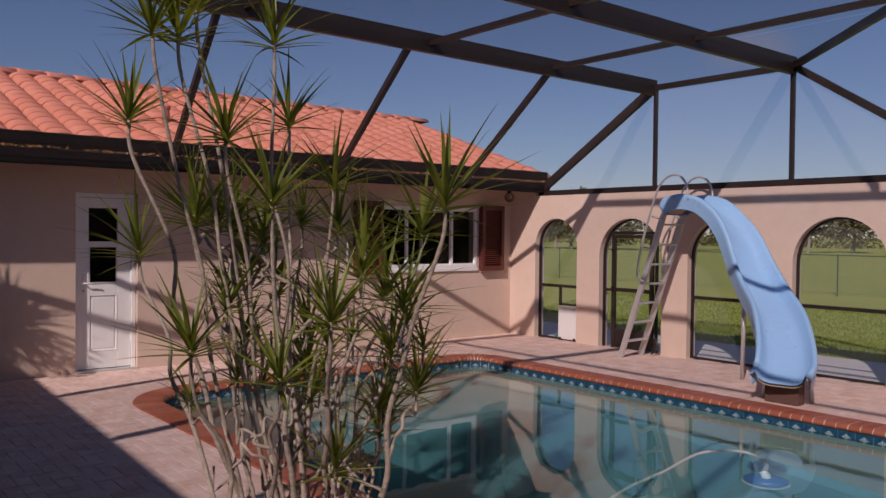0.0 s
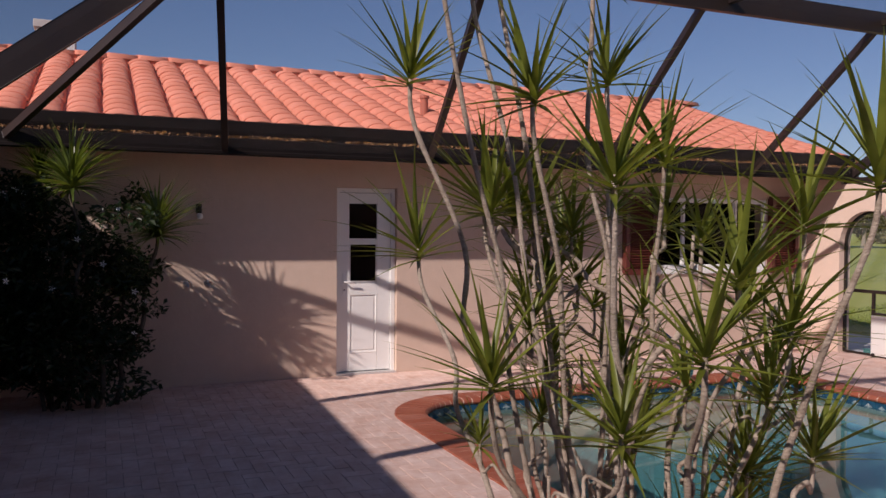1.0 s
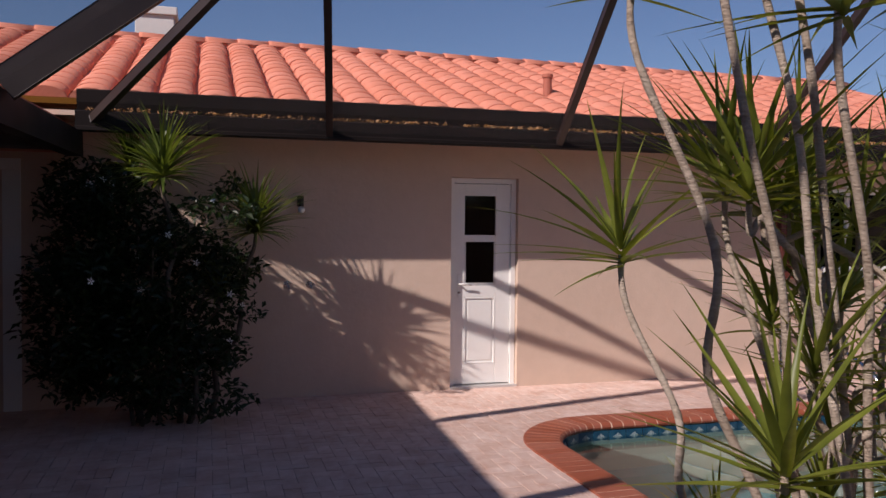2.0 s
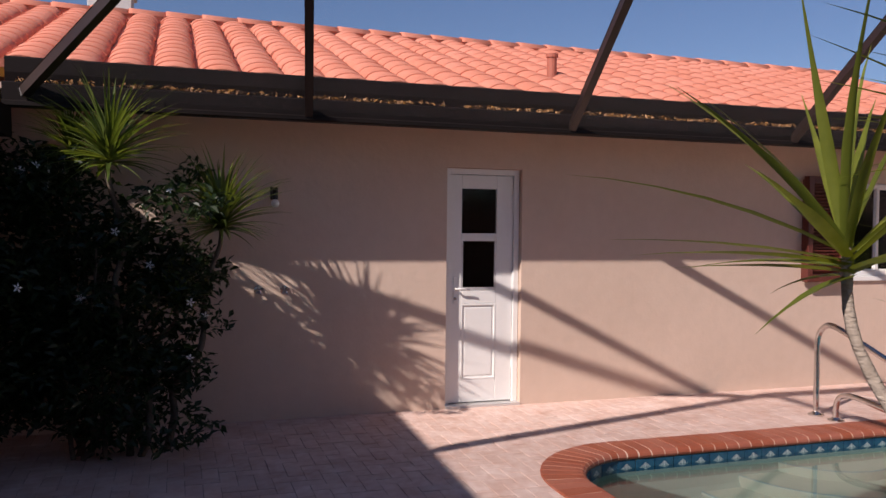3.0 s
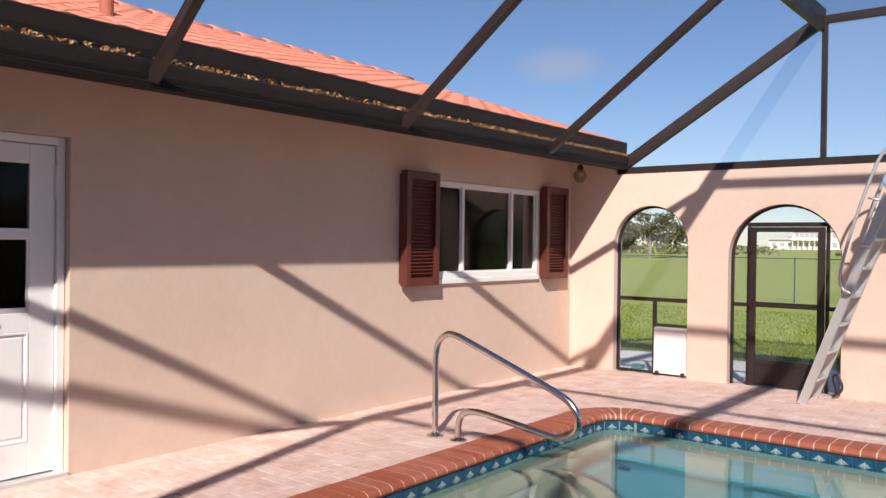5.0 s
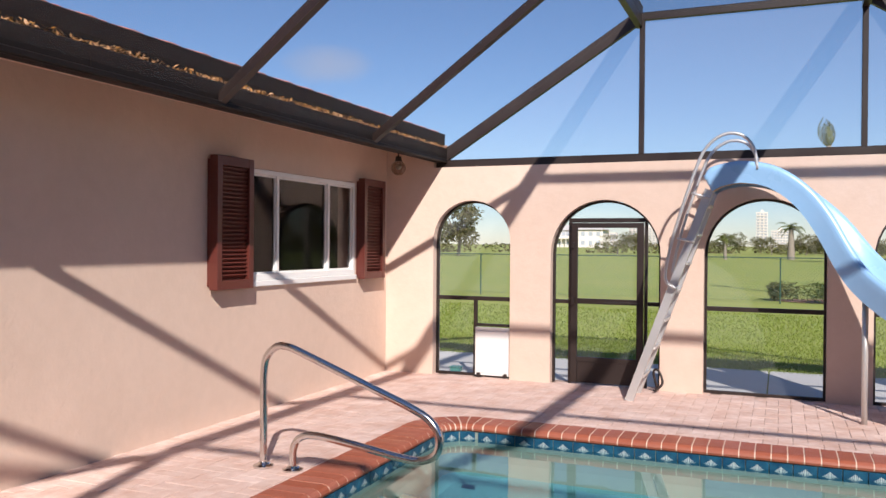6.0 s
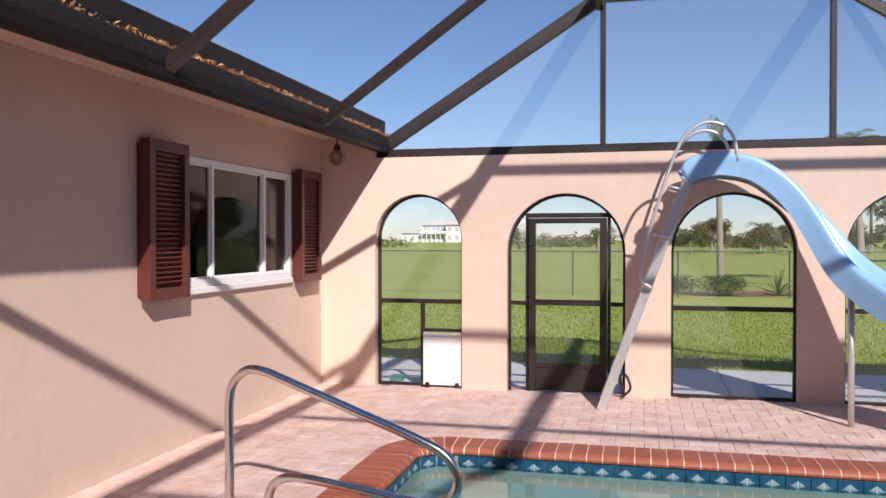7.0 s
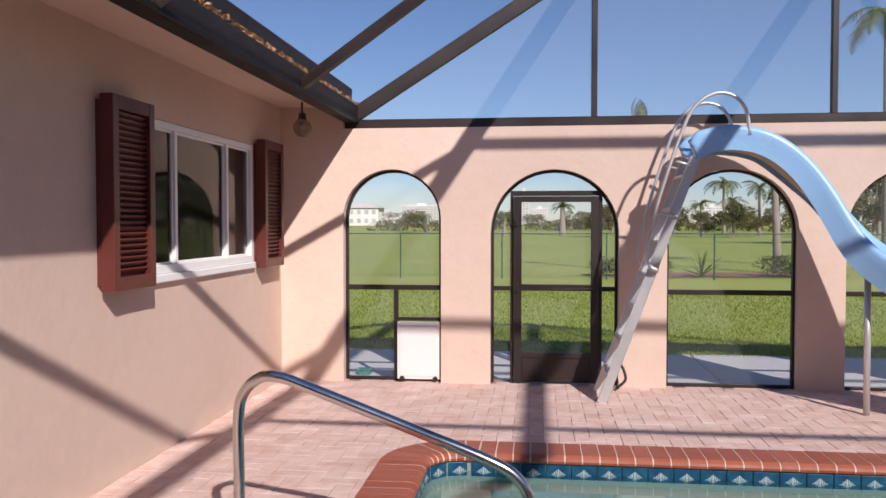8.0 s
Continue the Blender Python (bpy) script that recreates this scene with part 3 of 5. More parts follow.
def make_cage():
    cage = thing("pool_cage", (3.8, 6.95, 2.27), "dark bronze aluminium pool cage with insect screens", "pool cage")

    def rail(name, a, b, w, h):
        bm = bmesh.new()
        bar(bm, a, b, w, h)
        return under(part(name, bm, BRONZE), cage)

    for y in FEET:
        rail("rafter", (0.69, y, 2.375), (RX, y - 0.33, RZ - 0.02), 0.05, 0.07)
        off = 0.31 if y > 5 else 0.08
        rail("purlin", (RX, y - off, RZ), (13.6, y - off, RZ), 0.05, 0.06)
    rail("rafter", (0.66, 6.95, 2.40), (RX, 6.95, RZ), 0.05, 0.125)
    rail("rafter", (RX2, 6.95, RZ), (6.88, 6.95, 2.36), 0.05, 0.085)
    rail("hip_beam", (RX2, 6.95, RZ), (6.88, 4.95, RZ), 0.05, 0.08)
    rail("hip_beam", (0.69, -3.15, 2.42), (RX, -1.55, RZ - 0.03), 0.05, 0.075)
    for x in (RX, RX2, 6.88, 9.0, 11.2):
        rail("south_rafter", (x, -1.55, RZ), (x, -3.20 - 0.05 * x, 2.33), 0.055, 0.18 if x < 5 else 0.08)
    rail("main_beam", (RX, -1.6, RZ), (RX, 6.98, RZ), 0.055, 0.21)
    rail("main_beam", (RX2, -1.6, RZ), (RX2, 6.98, RZ), 0.055, 0.21)
    rail("end_header", (RX, 6.95, RZ), (RX2, 6.95, RZ), 0.05, 0.075)
    rail("post", (RX + 0.03, 6.95, 2.27), (RX + 0.03, 6.95, RZ), 0.05, 0.055)
    rail("post", (RX2, 6.95, 2.27), (RX2, 6.95, RZ), 0.05, 0.055)
    rail("base_rail", (0.55, 6.95, 2.312), (13.6, 6.95, 2.312), 0.09, 0.085)
    # stretched screens, one to a panel
    ys = (-1.55, *FEET, 6.95)
    feet = {-1.55: -3.2}
    def screen(pts, m):
        bm = bmesh.new()
        bm.faces.new([bm.verts.new(p) for p in pts])
        under(part("screen", bm, m), cage)
    for a, b in zip(ys, ys[1:]):
        screen(((0.66, feet.get(a, a), 2.37), (0.66, b, 2.37), (RX, b, RZ), (RX, a, RZ)), SCREEN)
        screen(((RX, a, RZ), (RX, b, RZ), (RX2, b, RZ), (RX2, a, RZ)), SCREEN_ROOF)
        if b < 5.5:
            screen(((RX2, a, RZ), (RX2, b, RZ), (13.6, b, RZ), (13.6, a, RZ)), SCREEN_ROOF)
    for a, b in ((RX, RX2), (RX2, 13.6)):
        screen(((a, -1.55, RZ), (b, -1.55, RZ), (b, -3.22 - 0.05 * b, 2.33), (a, -3.22 - 0.05 * a, 2.33)), SCREEN_ROOF)
    screen(((RX2, 5.2, RZ), (6.63, 5.2, RZ), (RX2, 6.95, RZ)), SCREEN_ROOF)
    screen(((RX2, 6.95, RZ), (6.88, 4.95, RZ), (6.88, 6.95, 2.36)), SCREEN)
    screen(((0.66, 6.95, 2.36), (RX, 6.95, 2.36), (RX, 6.95, RZ)), END_SCREEN)
    screen(((RX, 6.95, 2.36), (RX2, 6.95, 2.36), (RX2, 6.95, RZ), (RX, 6.95, RZ)), END_SCREEN)
    screen(((RX2, 6.95, 2.36), (6.88, 6.95, 2.36), (RX2, 6.95, RZ)), END_SCREEN)
    return cage


cage = make_cage()


# ---- pool ----
def make_pool():
    pool = thing("pool", (1.5, 2.4, 0), "swimming pool with red brick coping and blue tile band", "swimming pool")
    shell = inward(OUTER, 0.27)
    rings = []
    bm = bmesh.new()
    def deep(x):
        return -1.05 - 0.9 * min(1, max(0, (x - 3.5) / 5))
    prof = [(0.0, -0.02), (0.0, -0.3), (0.0, -0.7), (0.05, -0.92), (0.16, -1.0), (0.34, -1.0)]
    for d, z in prof:
        ring = inward(OUTER, 0.27 + d)
        rings.append([bm.verts.new((p.x, p.y, z if z > -0.8 else z * -deep(p.x))) for p in ring])
    n = len(shell)
    for a, b in zip(rings, rings[1:]):
        for k in range(n):
            bm.faces.new((a[k], a[(k + 1) % n], b[(k + 1) % n], b[k]))
    # the sloping floor, in strips between the two long sides
    bm.faces.new(rings[-1])
    bmesh.ops.triangulate(bm, faces=[f for f in bm.faces if len(f.verts) > 4])
    bmesh.ops.recalc_face_normals(bm, faces=bm.faces)
    basin = under(part("shell", bm, TINTED_PLASTER, smooth=False), pool)
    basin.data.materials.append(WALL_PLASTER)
    # floor faces take the teal that imitates water depth, wall faces stay beige
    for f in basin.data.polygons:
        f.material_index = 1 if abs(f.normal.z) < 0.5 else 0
    # rounded steps at the shallow end
    for r, top, h in ((0.52, -0.33, 0.0), (0.86, -0.56, 0.0), (1.2, -0.80, 0.0)):
        sb = bmesh.new()
        cx, cy, m = CX0 + 0.14, 2.6, 28
        a = [Vector((cx + r * math.sin(math.pi * i / m), cy - r * math.cos(math.pi * i / m), top)) for i in range(m + 1)]
        av = [sb.verts.new(p) for p in a]
        rim = [sb.verts.new(p + Vector(((cx - p.x) * -0.012, (cy - p.y) * -0.012, -0.025))) for p in a]
        bv = [sb.verts.new((p.x + (p.x - cx) * 0.012, p.y, -1.2)) for p in a]
        sb.faces.new(av)
        for i in range(m):
            sb.faces.new((av[i], rim[i], rim[i + 1], av[i + 1]))
            sb.faces.new((rim[i], bv[i], bv[i + 1], rim[i + 1]))
        bmesh.ops.recalc_face_normals(sb, faces=sb.faces)
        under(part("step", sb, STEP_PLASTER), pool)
        nb = bmesh.new()
        tube(nb, [p + Vector((0, 0, 0.003)) for p in a], 0.010, 6)
        under(part("nosing", nb, STEP_EDGE), pool)
    bm = bmesh.new()
    bm.faces.new([bm.verts.new((p.x, p.y, WATER_Z)) for p in inward(OUTER, 0.262)])
    bmesh.ops.recalc_face_normals(bm, faces=bm.faces)
    if bm.faces[:][0].normal.z < 0:
        bmesh.ops.reverse_faces(bm, faces=bm.faces)
    w = part("water", bm, WATER)
    w.visible_shadow = False
    tagged(w, "still clear turquoise pool water", "water", kind="structure")
    # mortar bed
    bm = bmesh.new()
    prof = [(0.004, -0.02), (0.004, 0.0085), (0.24, 0.0112), (0.270, 0.006), (0.2875, -0.007), (0.2935, -0.022), (0.2875, -0.037), (0.27, -0.044), (0.262, -0.044)]
    rr = [[bm.verts.new((p.x, p.y, z)) for p in inward(OUTER, d)] for d, z in prof]
    for a, b in zip(rr, rr[1:]):
        for k in range(n):
            bm.faces.new((a[k], b[k], b[(k + 1) % n], a[(k + 1) % n]))
    bmesh.ops.recalc_face_normals(bm, faces=bm.faces)
    under(part("mortar_bed", bm, MORTAR), pool)
    return pool


STEP_EDGE = surface("step_edge", (0.15, 0.22, 0.24), (0.11, 0.17, 0.19), big=5, fine=40, rough=0.6, bump=0)
pool = make_pool()


# ---- the door ----
def make_door():
    door = thing("door_1", (-0.06, 0.35, 0), "closed white panelled door with two dark glass lights", "door", kind="structure")

    def add(name, bm, m, label="", parent=None):
        ob = part(name, bm, m, None, label)
        return under(ob, parent or door)
    add("door_frame", boxes((-0.09, -0.012, 0.004, 0.052, 0, 2.076), (-0.09, -0.012, 0.648, 0.696, 0, 2.076), (-0.09, -0.012, 0.052, 0.648, 2.028, 2.076), bevel=0.003), WHITE)
    x0, x1 = -0.075, -0.035
    leaf = add("leaf", boxes((x0, x1, 0.055, 0.165, 0.03, 2.022), (x0, x1, 0.49, 0.645, 0.03, 2.022), (x0, x1, 0.165, 0.49, 0.03, 0.23), (x0, x1, 0.165, 0.49, 0.895, 1.01),
                             (x0, x1, 0.165, 0.49, 1.447, 1.515), (x0, x1, 0.165, 0.49, 1.905, 2.022), bevel=0.004), WHITE)
    add("panel", boxes((-0.066, -0.044, 0.165, 0.49, 0.23, 0.895), (-0.05, -0.0385, 0.20, 0.455, 0.265, 0.86), bevel=0.003), WHITE, "", leaf)
    add("moulding", boxes((-0.05, -0.0325, 0.165, 0.18, 0.23, 0.895), (-0.05, -0.0325, 0.475, 0.49, 0.23, 0.895), (-0.05, -0.0325, 0.18, 0.475, 0.23, 0.245), (-0.05, -0.0325, 0.18, 0.475, 0.88, 0.895), bevel=0.003), WHITE, "", leaf)
    for z0, z1 in ((1.01, 1.447), (1.515, 1.905)):
        add("pane", boxes((-0.058, -0.052, 0.165, 0.49, z0, z1)), GLASS, "dark glass pane", leaf).visible_shadow = False
    add("pane_track", boxes((-0.052, -0.037, 0.165, 0.180, 1.01, 1.447), (-0.052, -0.037, 0.475, 0.49, 1.01, 1.447), (-0.052, -0.037, 0.180, 0.475, 1.01, 1.04), bevel=0.002), ALUMINIUM, "", leaf)
    handle = add("handle", boxes((-0.036, -0.026, 0.088, 0.122, 0.90, 1.13), bevel=0.006), WHITE, "white lever handle on a long plate")
    bm = bmesh.new()
    tube(bm, [Vector(p) for p in ((-0.03, 0.105, 1.03), (0.012, 0.105, 1.03), (0.02, 0.115, 1.03), (0.02, 0.16, 1.033), (0.018, 0.225, 1.02))], 0.009, 8)
    lever = part("lever", bm, WHITE, None, smooth=True)
    lever.parent, lever.matrix_parent_inverse = handle, Matrix.Identity(4)
    bm = bmesh.new()
    tube(bm, [Vector((-0.03, 0.105, 0.945)), Vector((-0.02, 0.105, 0.945))], 0.012, 10)
    cyl = part("lock_cylinder", bm, STEEL, None)
    cyl.parent = handle
    for z in (0.32, 0.98, 1.70):
        bm = bmesh.new()
        tube(bm, [Vector((-0.026, 0.648, z)), Vector((-0.026, 0.648, z + 0.20))], 0.010, 8)
        add("hinge", bm, WHITE)
    door.location.x -= 0.045
    tagged(part("threshold", boxes((-0.2, 0.012, 0.0, 0.7, -0.01, 0.022), bevel=0.005), ALUMINIUM), "metal door threshold", "threshold", kind="structure")
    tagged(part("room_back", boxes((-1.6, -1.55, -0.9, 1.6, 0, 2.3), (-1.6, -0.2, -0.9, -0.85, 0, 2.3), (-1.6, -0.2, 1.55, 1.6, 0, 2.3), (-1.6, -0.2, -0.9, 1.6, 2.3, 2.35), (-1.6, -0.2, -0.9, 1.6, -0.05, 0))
                , PAINTED_DARK), "near-black box painted as the unlit room behind the door", "room", kind="structure")


make_door()


# ---- the window and its shutters ----
def make_window():
    y0, y1, z0, z1 = 4.20, 6.10, 1.11, 2.06
    win = thing("window_1", (-0.05, 5.15, z0), "white-framed sliding window with three panes", "window", kind="structure")

    def add(name, bm, m, label=""):
        return under(part(name, bm, m, None, label), win)
    add("window_frame", boxes((-0.05, 0.008, y0 + 0.003, y0 + 0.045, z0, z1 - 0.003), (-0.05, 0.008, y1 - 0.045, y1 - 0.003, z0, z1 - 0.003), (-0.05, 0.008, y0 + 0.045, y1 - 0.045, z1 - 0.045, z1 - 0.003),
                              (-0.05, 0.008, y0 + 0.045, y1 - 0.045, z0, z0 + 0.055), bevel=0.004), WHITE)
    add("window_sill", boxes((-0.02, 0.03, y0 + 0.0, y1 - 0.0, z0 - 0.05, z0 - 0.001), bevel=0.006), WHITE)
    for y in (4.70, 5.575):
        add("mullion", boxes((-0.045, 0.0, y - 0.016, y + 0.022, z0 + 0.055, z1 - 0.045), bevel=0.003), WHITE)
    edges = (y0 + 0.045, 4.684, 4.722, 5.559, 5.597, y1 - 0.045)
    for i, x in ((0, -0.028), (2, -0.034), (4, -0.028)):
        a, b = edges[i], edges[i + 1]
        sash = add("sash", boxes((x - 0.008, x + 0.012, a, a + 0.012, z0 + 0.055, z1 - 0.045), (x - 0.008, x + 0.012, b - 0.012, b, z0 + 0.055, z1 - 0.045), (x - 0.008, x + 0.012, a + 0.012, b - 0.012, z0 + 0.055, z0 + 0.07),
                          (x - 0.008, x + 0.012, a + 0.012, b - 0.012, z1 - 0.06, z1 - 0.045), bevel=0.002), WHITE)
        glass = part("pane", boxes((x - 0.002, x + 0.002, a + 0.012, b - 0.012, z0 + 0.07, z1 - 0.06)), GLASS, sash)
        glass.visible_shadow = False
    tagged(part("room_back", boxes((-2.6, -2.55, 3.2, 7.0, 0, 2.3), (-2.6, -0.2, 3.2, 3.25, 0, 2.3), (-2.6, -0.2, 6.95, 7.0, 0, 2.3), (-2.6, -0.2, 3.2, 7.0, 2.3, 2.35), (-2.6, -0.2, 3.2, 7.0, -0.05, 0)), PAINTED_DARK),
           "near-black box painted as the unlit room behind the window", "room", kind="structure")


make_window()


def make_shutter(y0, y1):
    z0, z1, x0, x1 = 1.06, 2.11, 0.0, 0.105
    s = thing("shutter", (0.05, (y0 + y1) / 2, z0), "maroon louvred wooden shutter beside the window", "shutter", "window shutters")
    for name, b in (("stile", (0.03, x1, y0, y0 + 0.062, z0, z1)), ("stile", (0.03, x1, y1 - 0.062, y1, z0, z1)), ("rail", (0.032, x1 - 0.002, y0 + 0.062, y1 - 0.062, z0, z0 + 0.075)), ("rail", (0.032, x1 - 0.002, y0 + 0.062, y1 - 0.062, z1 - 0.075, z1))):
        under(part(name, boxes(b, bevel=0.004), SHUTTER), s)
    under(part("back_frame", boxes((x0, 0.03, y0 + 0.01, y0 + 0.05, z0 + 0.03, z1 - 0.03), (x0, 0.03, y1 - 0.05, y1 - 0.01, z0 + 0.03, z1 - 0.03)), SHUTTER), s)
    n = 27
    for i in range(n):
        z = z0 + 0.082 + (z1 - z0 - 0.164) * (i + 0.5) / n
        bm = bmesh.new()
        bar(bm, (0.068, y0 + 0.06, z), (0.068, y1 - 0.06, z), 0.008, 0.045, bevel=0.002)
        rot = Matrix.Translation((0.068, 0, z)) @ Matrix.Rotation(radians(42), 4, "Y") @ Matrix.Translation((-0.068, 0, -z))
        bm.transform(rot)
        under(part("slat", bm, SHUTTER), s)
    return s


make_shutter(3.73, 4.20)
make_shutter(6.13, 6.61)


# ---- lamps and fittings on the house ----
def make_globe():
    g = thing("globe_lamp", (0.30, 6.52, 2.225), "glass globe lamp hanging under the eaves, unlit", "lamp")
    bm = bmesh.new()
    bmesh.ops.create_uvsphere(bm, u_segments=24, v_segments=16, radius=0.08, matrix=Matrix.Translation((0, 0, 0.02)))
    part("globe", bm, GLOBE, g, smooth=True)
    bm = bmesh.new()
    tube(bm, [Vector((0, 0, z)) for z in (0.09, 0.11, 0.14, 0.145)], lambda t: 0.04 - 0.015 * t, 14)
    part("fitter", bm, BRONZE, g)
    bm = bmesh.new()
    tube(bm, [Vector((0, 0, 0.14)), Vector((0, 0, 0.242))], 0.009, 8)
    part("stem", bm, BRONZE, g)
    bm = bmesh.new()
    bmesh.ops.create_uvsphere(bm, u_segments=12, v_segments=8, radius=0.024, matrix=Matrix.Translation((0, 0, 0.03)))
    part("bulb", bm, WHITE, g, smooth=True)


GLOBE = glass_material("smoked_globe", (0.42, 0.34, 0.27))
make_globe()


def make_wall_bulb():
    g = thing("wall_lamp", (0.0, -1.46, 1.74), "small wall lamp with a bare white bulb, unlit", "lamp")
    part("bracket", boxes((0.0, 0.02, -0.03, 0.03, 0.03, 0.13), bevel=0.005), BRONZE, g)
    bm = bmesh.new()
    tube(bm, [Vector(p) for p in ((0.01, 0, 0.10), (0.06, 0, 0.10), (0.085, 0, 0.08), (0.09, 0, 0.03))], 0.022, 10)
    part("socket", bm, BRONZE, g)
    bm = bmesh.new()
    bmesh.ops.create_uvsphere(bm, u_segments=14, v_segments=10, radius=0.033, matrix=Matrix.Translation((0.09, 0, 0.0)))
    part("bulb", bm, WHITE, g, smooth=True)


make_wall_bulb()


def make_tap(y):
    g = thing("wall_tap", (0.0, y, 1.05), "chrome shower tap on the stucco wall", "tap", "shower taps")
    bm = bmesh.new()
    tube(bm, [Vector((0, 0, 0)), Vector((0.012, 0, 0)), Vector((0.014, 0, 0)), Vector((0.05, 0, 0))], lambda t: 0.034 if t < 0.5 else 0.012, 14)
    part("escutcheon", bm, STEEL, g)
    bm = bmesh.new()
    for a in range(4):
        c, s_ = math.cos(a * math.pi / 2 + 0.4), math.sin(a * math.pi / 2 + 0.4)
        tube(bm, [Vector((0.055, 0, 0)), Vector((0.058, 0.038 * c, 0.038 * s_))], 0.009, 8)
    part("cross_handle", bm, STEEL, g)


make_tap(-1.58)
make_tap(-1.376)


# ---- the screens in the arches ----
def arch_ring(bm, x0, x1, crown, y, w, d):
    """The thin frame that follows an arched opening: jambs and curved head."""
    r = (x1 - x0) / 2
    cx, spring, n = (x0 + x1) / 2, crown - r, 20
    line = [(x0, 0.0)] + [(cx - r * math.cos(math.pi * i / n), spring + r * math.sin(math.pi * i / n)) for i in range(n + 1)] + [(x1, 0.0)]
    inner = [(x0 + w, 0.0)] + [(cx - (r - w) * math.cos(math.pi * i / n), spring + (r - w) * math.sin(math.pi * i / n)) for i in range(n + 1)] + [(x1 - w, 0.0)]
    rows = [[(x, yy, z) for x, z in ln] for ln, yy in ((line, y - d), (inner, y - d), (inner, y + d), (line, y + d))]
    grid_sheet(bm, rows)


def arch_net(x0, x1, crown, y, parent):
    r = (x1 - x0) / 2
    cx, spring, n = (x0 + x1) / 2, crown - r, 20
    bm = bmesh.new()
    bm.faces.new([bm.verts.new(p) for p in [(x0, y, 0.01)] + [(cx - r * math.cos(math.pi * i / n), y, spring + r * math.sin(math.pi * i / n)) for i in range(n + 1)] + [(x1, y, 0.01)]])
    under(part("screen", bm, SCREEN), parent)


def make_arch_screens():
    y = 6.96
    labels = ("bronze-framed screen filling an arch, with a pet door panel", "bronze-framed screen around a screen door in an arch",
              "bronze-framed insect screen filling a wide arch", "bronze-framed insect screen filling a wide arch")
    for i, (x0, x1, crown) in enumerate(ARCHES):
        s = thing("arch_screen", ((x0 + x1) / 2, y, 0), labels[i], "window screen", "arch screens")
        bm = bmesh.new()
        arch_ring(bm, x0 + 0.003, x1 - 0.003, crown - 0.003, y, 0.022, 0.022)
        under(part("arch_frame", bm, BRONZE), s)
        arch_net(x0 + 0.02, x1 - 0.02, crown - 0.02, y + 0.012, s)
        zr = 0.845 if i < 2 else 0.825
        if i != 1:
            under(part("cross_rail", boxes((x0 + 0.024, x1 - 0.024, y - 0.025, y + 0.008, zr - 0.022, zr + 0.022), bevel=0.003), BRONZE), s)
            under(part("bottom_rail", boxes((x0 + 0.024, x1 - 0.024, y - 0.02, y + 0.008, 0.0, 0.03), bevel=0.003), BRONZE), s)
        if i == 0:
            under(part("upright", boxes((1.02, 1.06, y - 0.024, y + 0.008, 0.03, zr - 0.022), bevel=0.003), BRONZE), s)
            under(part("short_rail", boxes((1.06, x1 - 0.024, y - 0.024, y + 0.008, 0.545, 0.575), bevel=0.003), BRONZE), s)
        if i == 1:
            for a, b in ((x0 + 0.024, 2.07), (2.877, x1 - 0.024)):
                under(part("side_rail", boxes((a, b, y - 0.022, y + 0.008, zr - 0.02, zr + 0.02), bevel=0.003), BRONZE), s)
            for a, b in ((2.072, 2.102), (2.845, 2.875)):
                under(part("door_post", boxes((a, b, y - 0.035, y + 0.01, 0, 1.665), bevel=0.003), BRONZE), s)
            under(part("door_head", boxes((2.072, 2.875, y - 0.035, y + 0.01, 1.666, 1.71), bevel=0.003), BRONZE), s)
    d = thing("screen_door", (2.47, y - 0.05, 0), "dark bronze screen door with a solid kick plate, closed", "screen door")
    ya, yb = y - 0.07, y - 0.038
    for name, b in (("stile", (2.105, 2.172, ya, yb, 0.02, 1.66)), ("stile", (2.775, 2.842, ya, yb, 0.02, 1.66)), ("top_rail", (2.172, 2.775, ya, yb, 1.61, 1.66)),
                    ("middle_rail", (2.172, 2.775, ya, yb, 0.83, 0.885)), ("kick_plate", (2.172, 2.775, ya + 0.008, yb - 0.004, 0.02, 0.235)), ("bottom_rail", (2.172, 2.775, ya, yb, 0.235, 0.285))):
        under(part(name, boxes(b, bevel=0.003), BRONZE), d)
    bm = bmesh.new()
    tube(bm, [Vector((2.45, ya - 0.025, 0.845)), Vector((2.72, ya - 0.025, 0.85))], 0.012, 10)
    tube(bm, [Vector((2.72, ya - 0.025, 0.85)), Vector((2.80, ya - 0.018, 0.85))], 0.006, 8)
    under(part("closer", bm, BRONZE), d)
    under(part("latch", boxes((2.112, 2.145, ya - 0.03, ya - 0.001, 0.82, 0.90), bevel=0.004), BRONZE), d)
    under(part("bolt", boxes((2.112, 2.14, ya - 0.025, ya - 0.001, 1.40, 1.46), bevel=0.004), BRONZE), d)
    p = thing("pet_door", (1.25, y - 0.06, 0.0), "white pet door panel leaning in the arch screen", "pet door")
    board = under(part("board", boxes((1.06, 1.448, y - 0.075, y - 0.04, 0.022, 0.54), bevel=0.005), WHITE), p)
    under(part("flap", boxes((1.085, 1.425, y - 0.082, y - 0.0755, 0.05, 0.50), bevel=0.003), WHITE), board)
    for x in (1.105, 1.405):
        bm = bmesh.new()
        tube(bm, [Vector((x, y - 0.098, 0.03)), Vector((x, y - 0.078, 0.03))], 0.022, 12)
        under(part("foot_knob", bm, BRONZE, None, "black round foot"), p)


make_arch_screens()


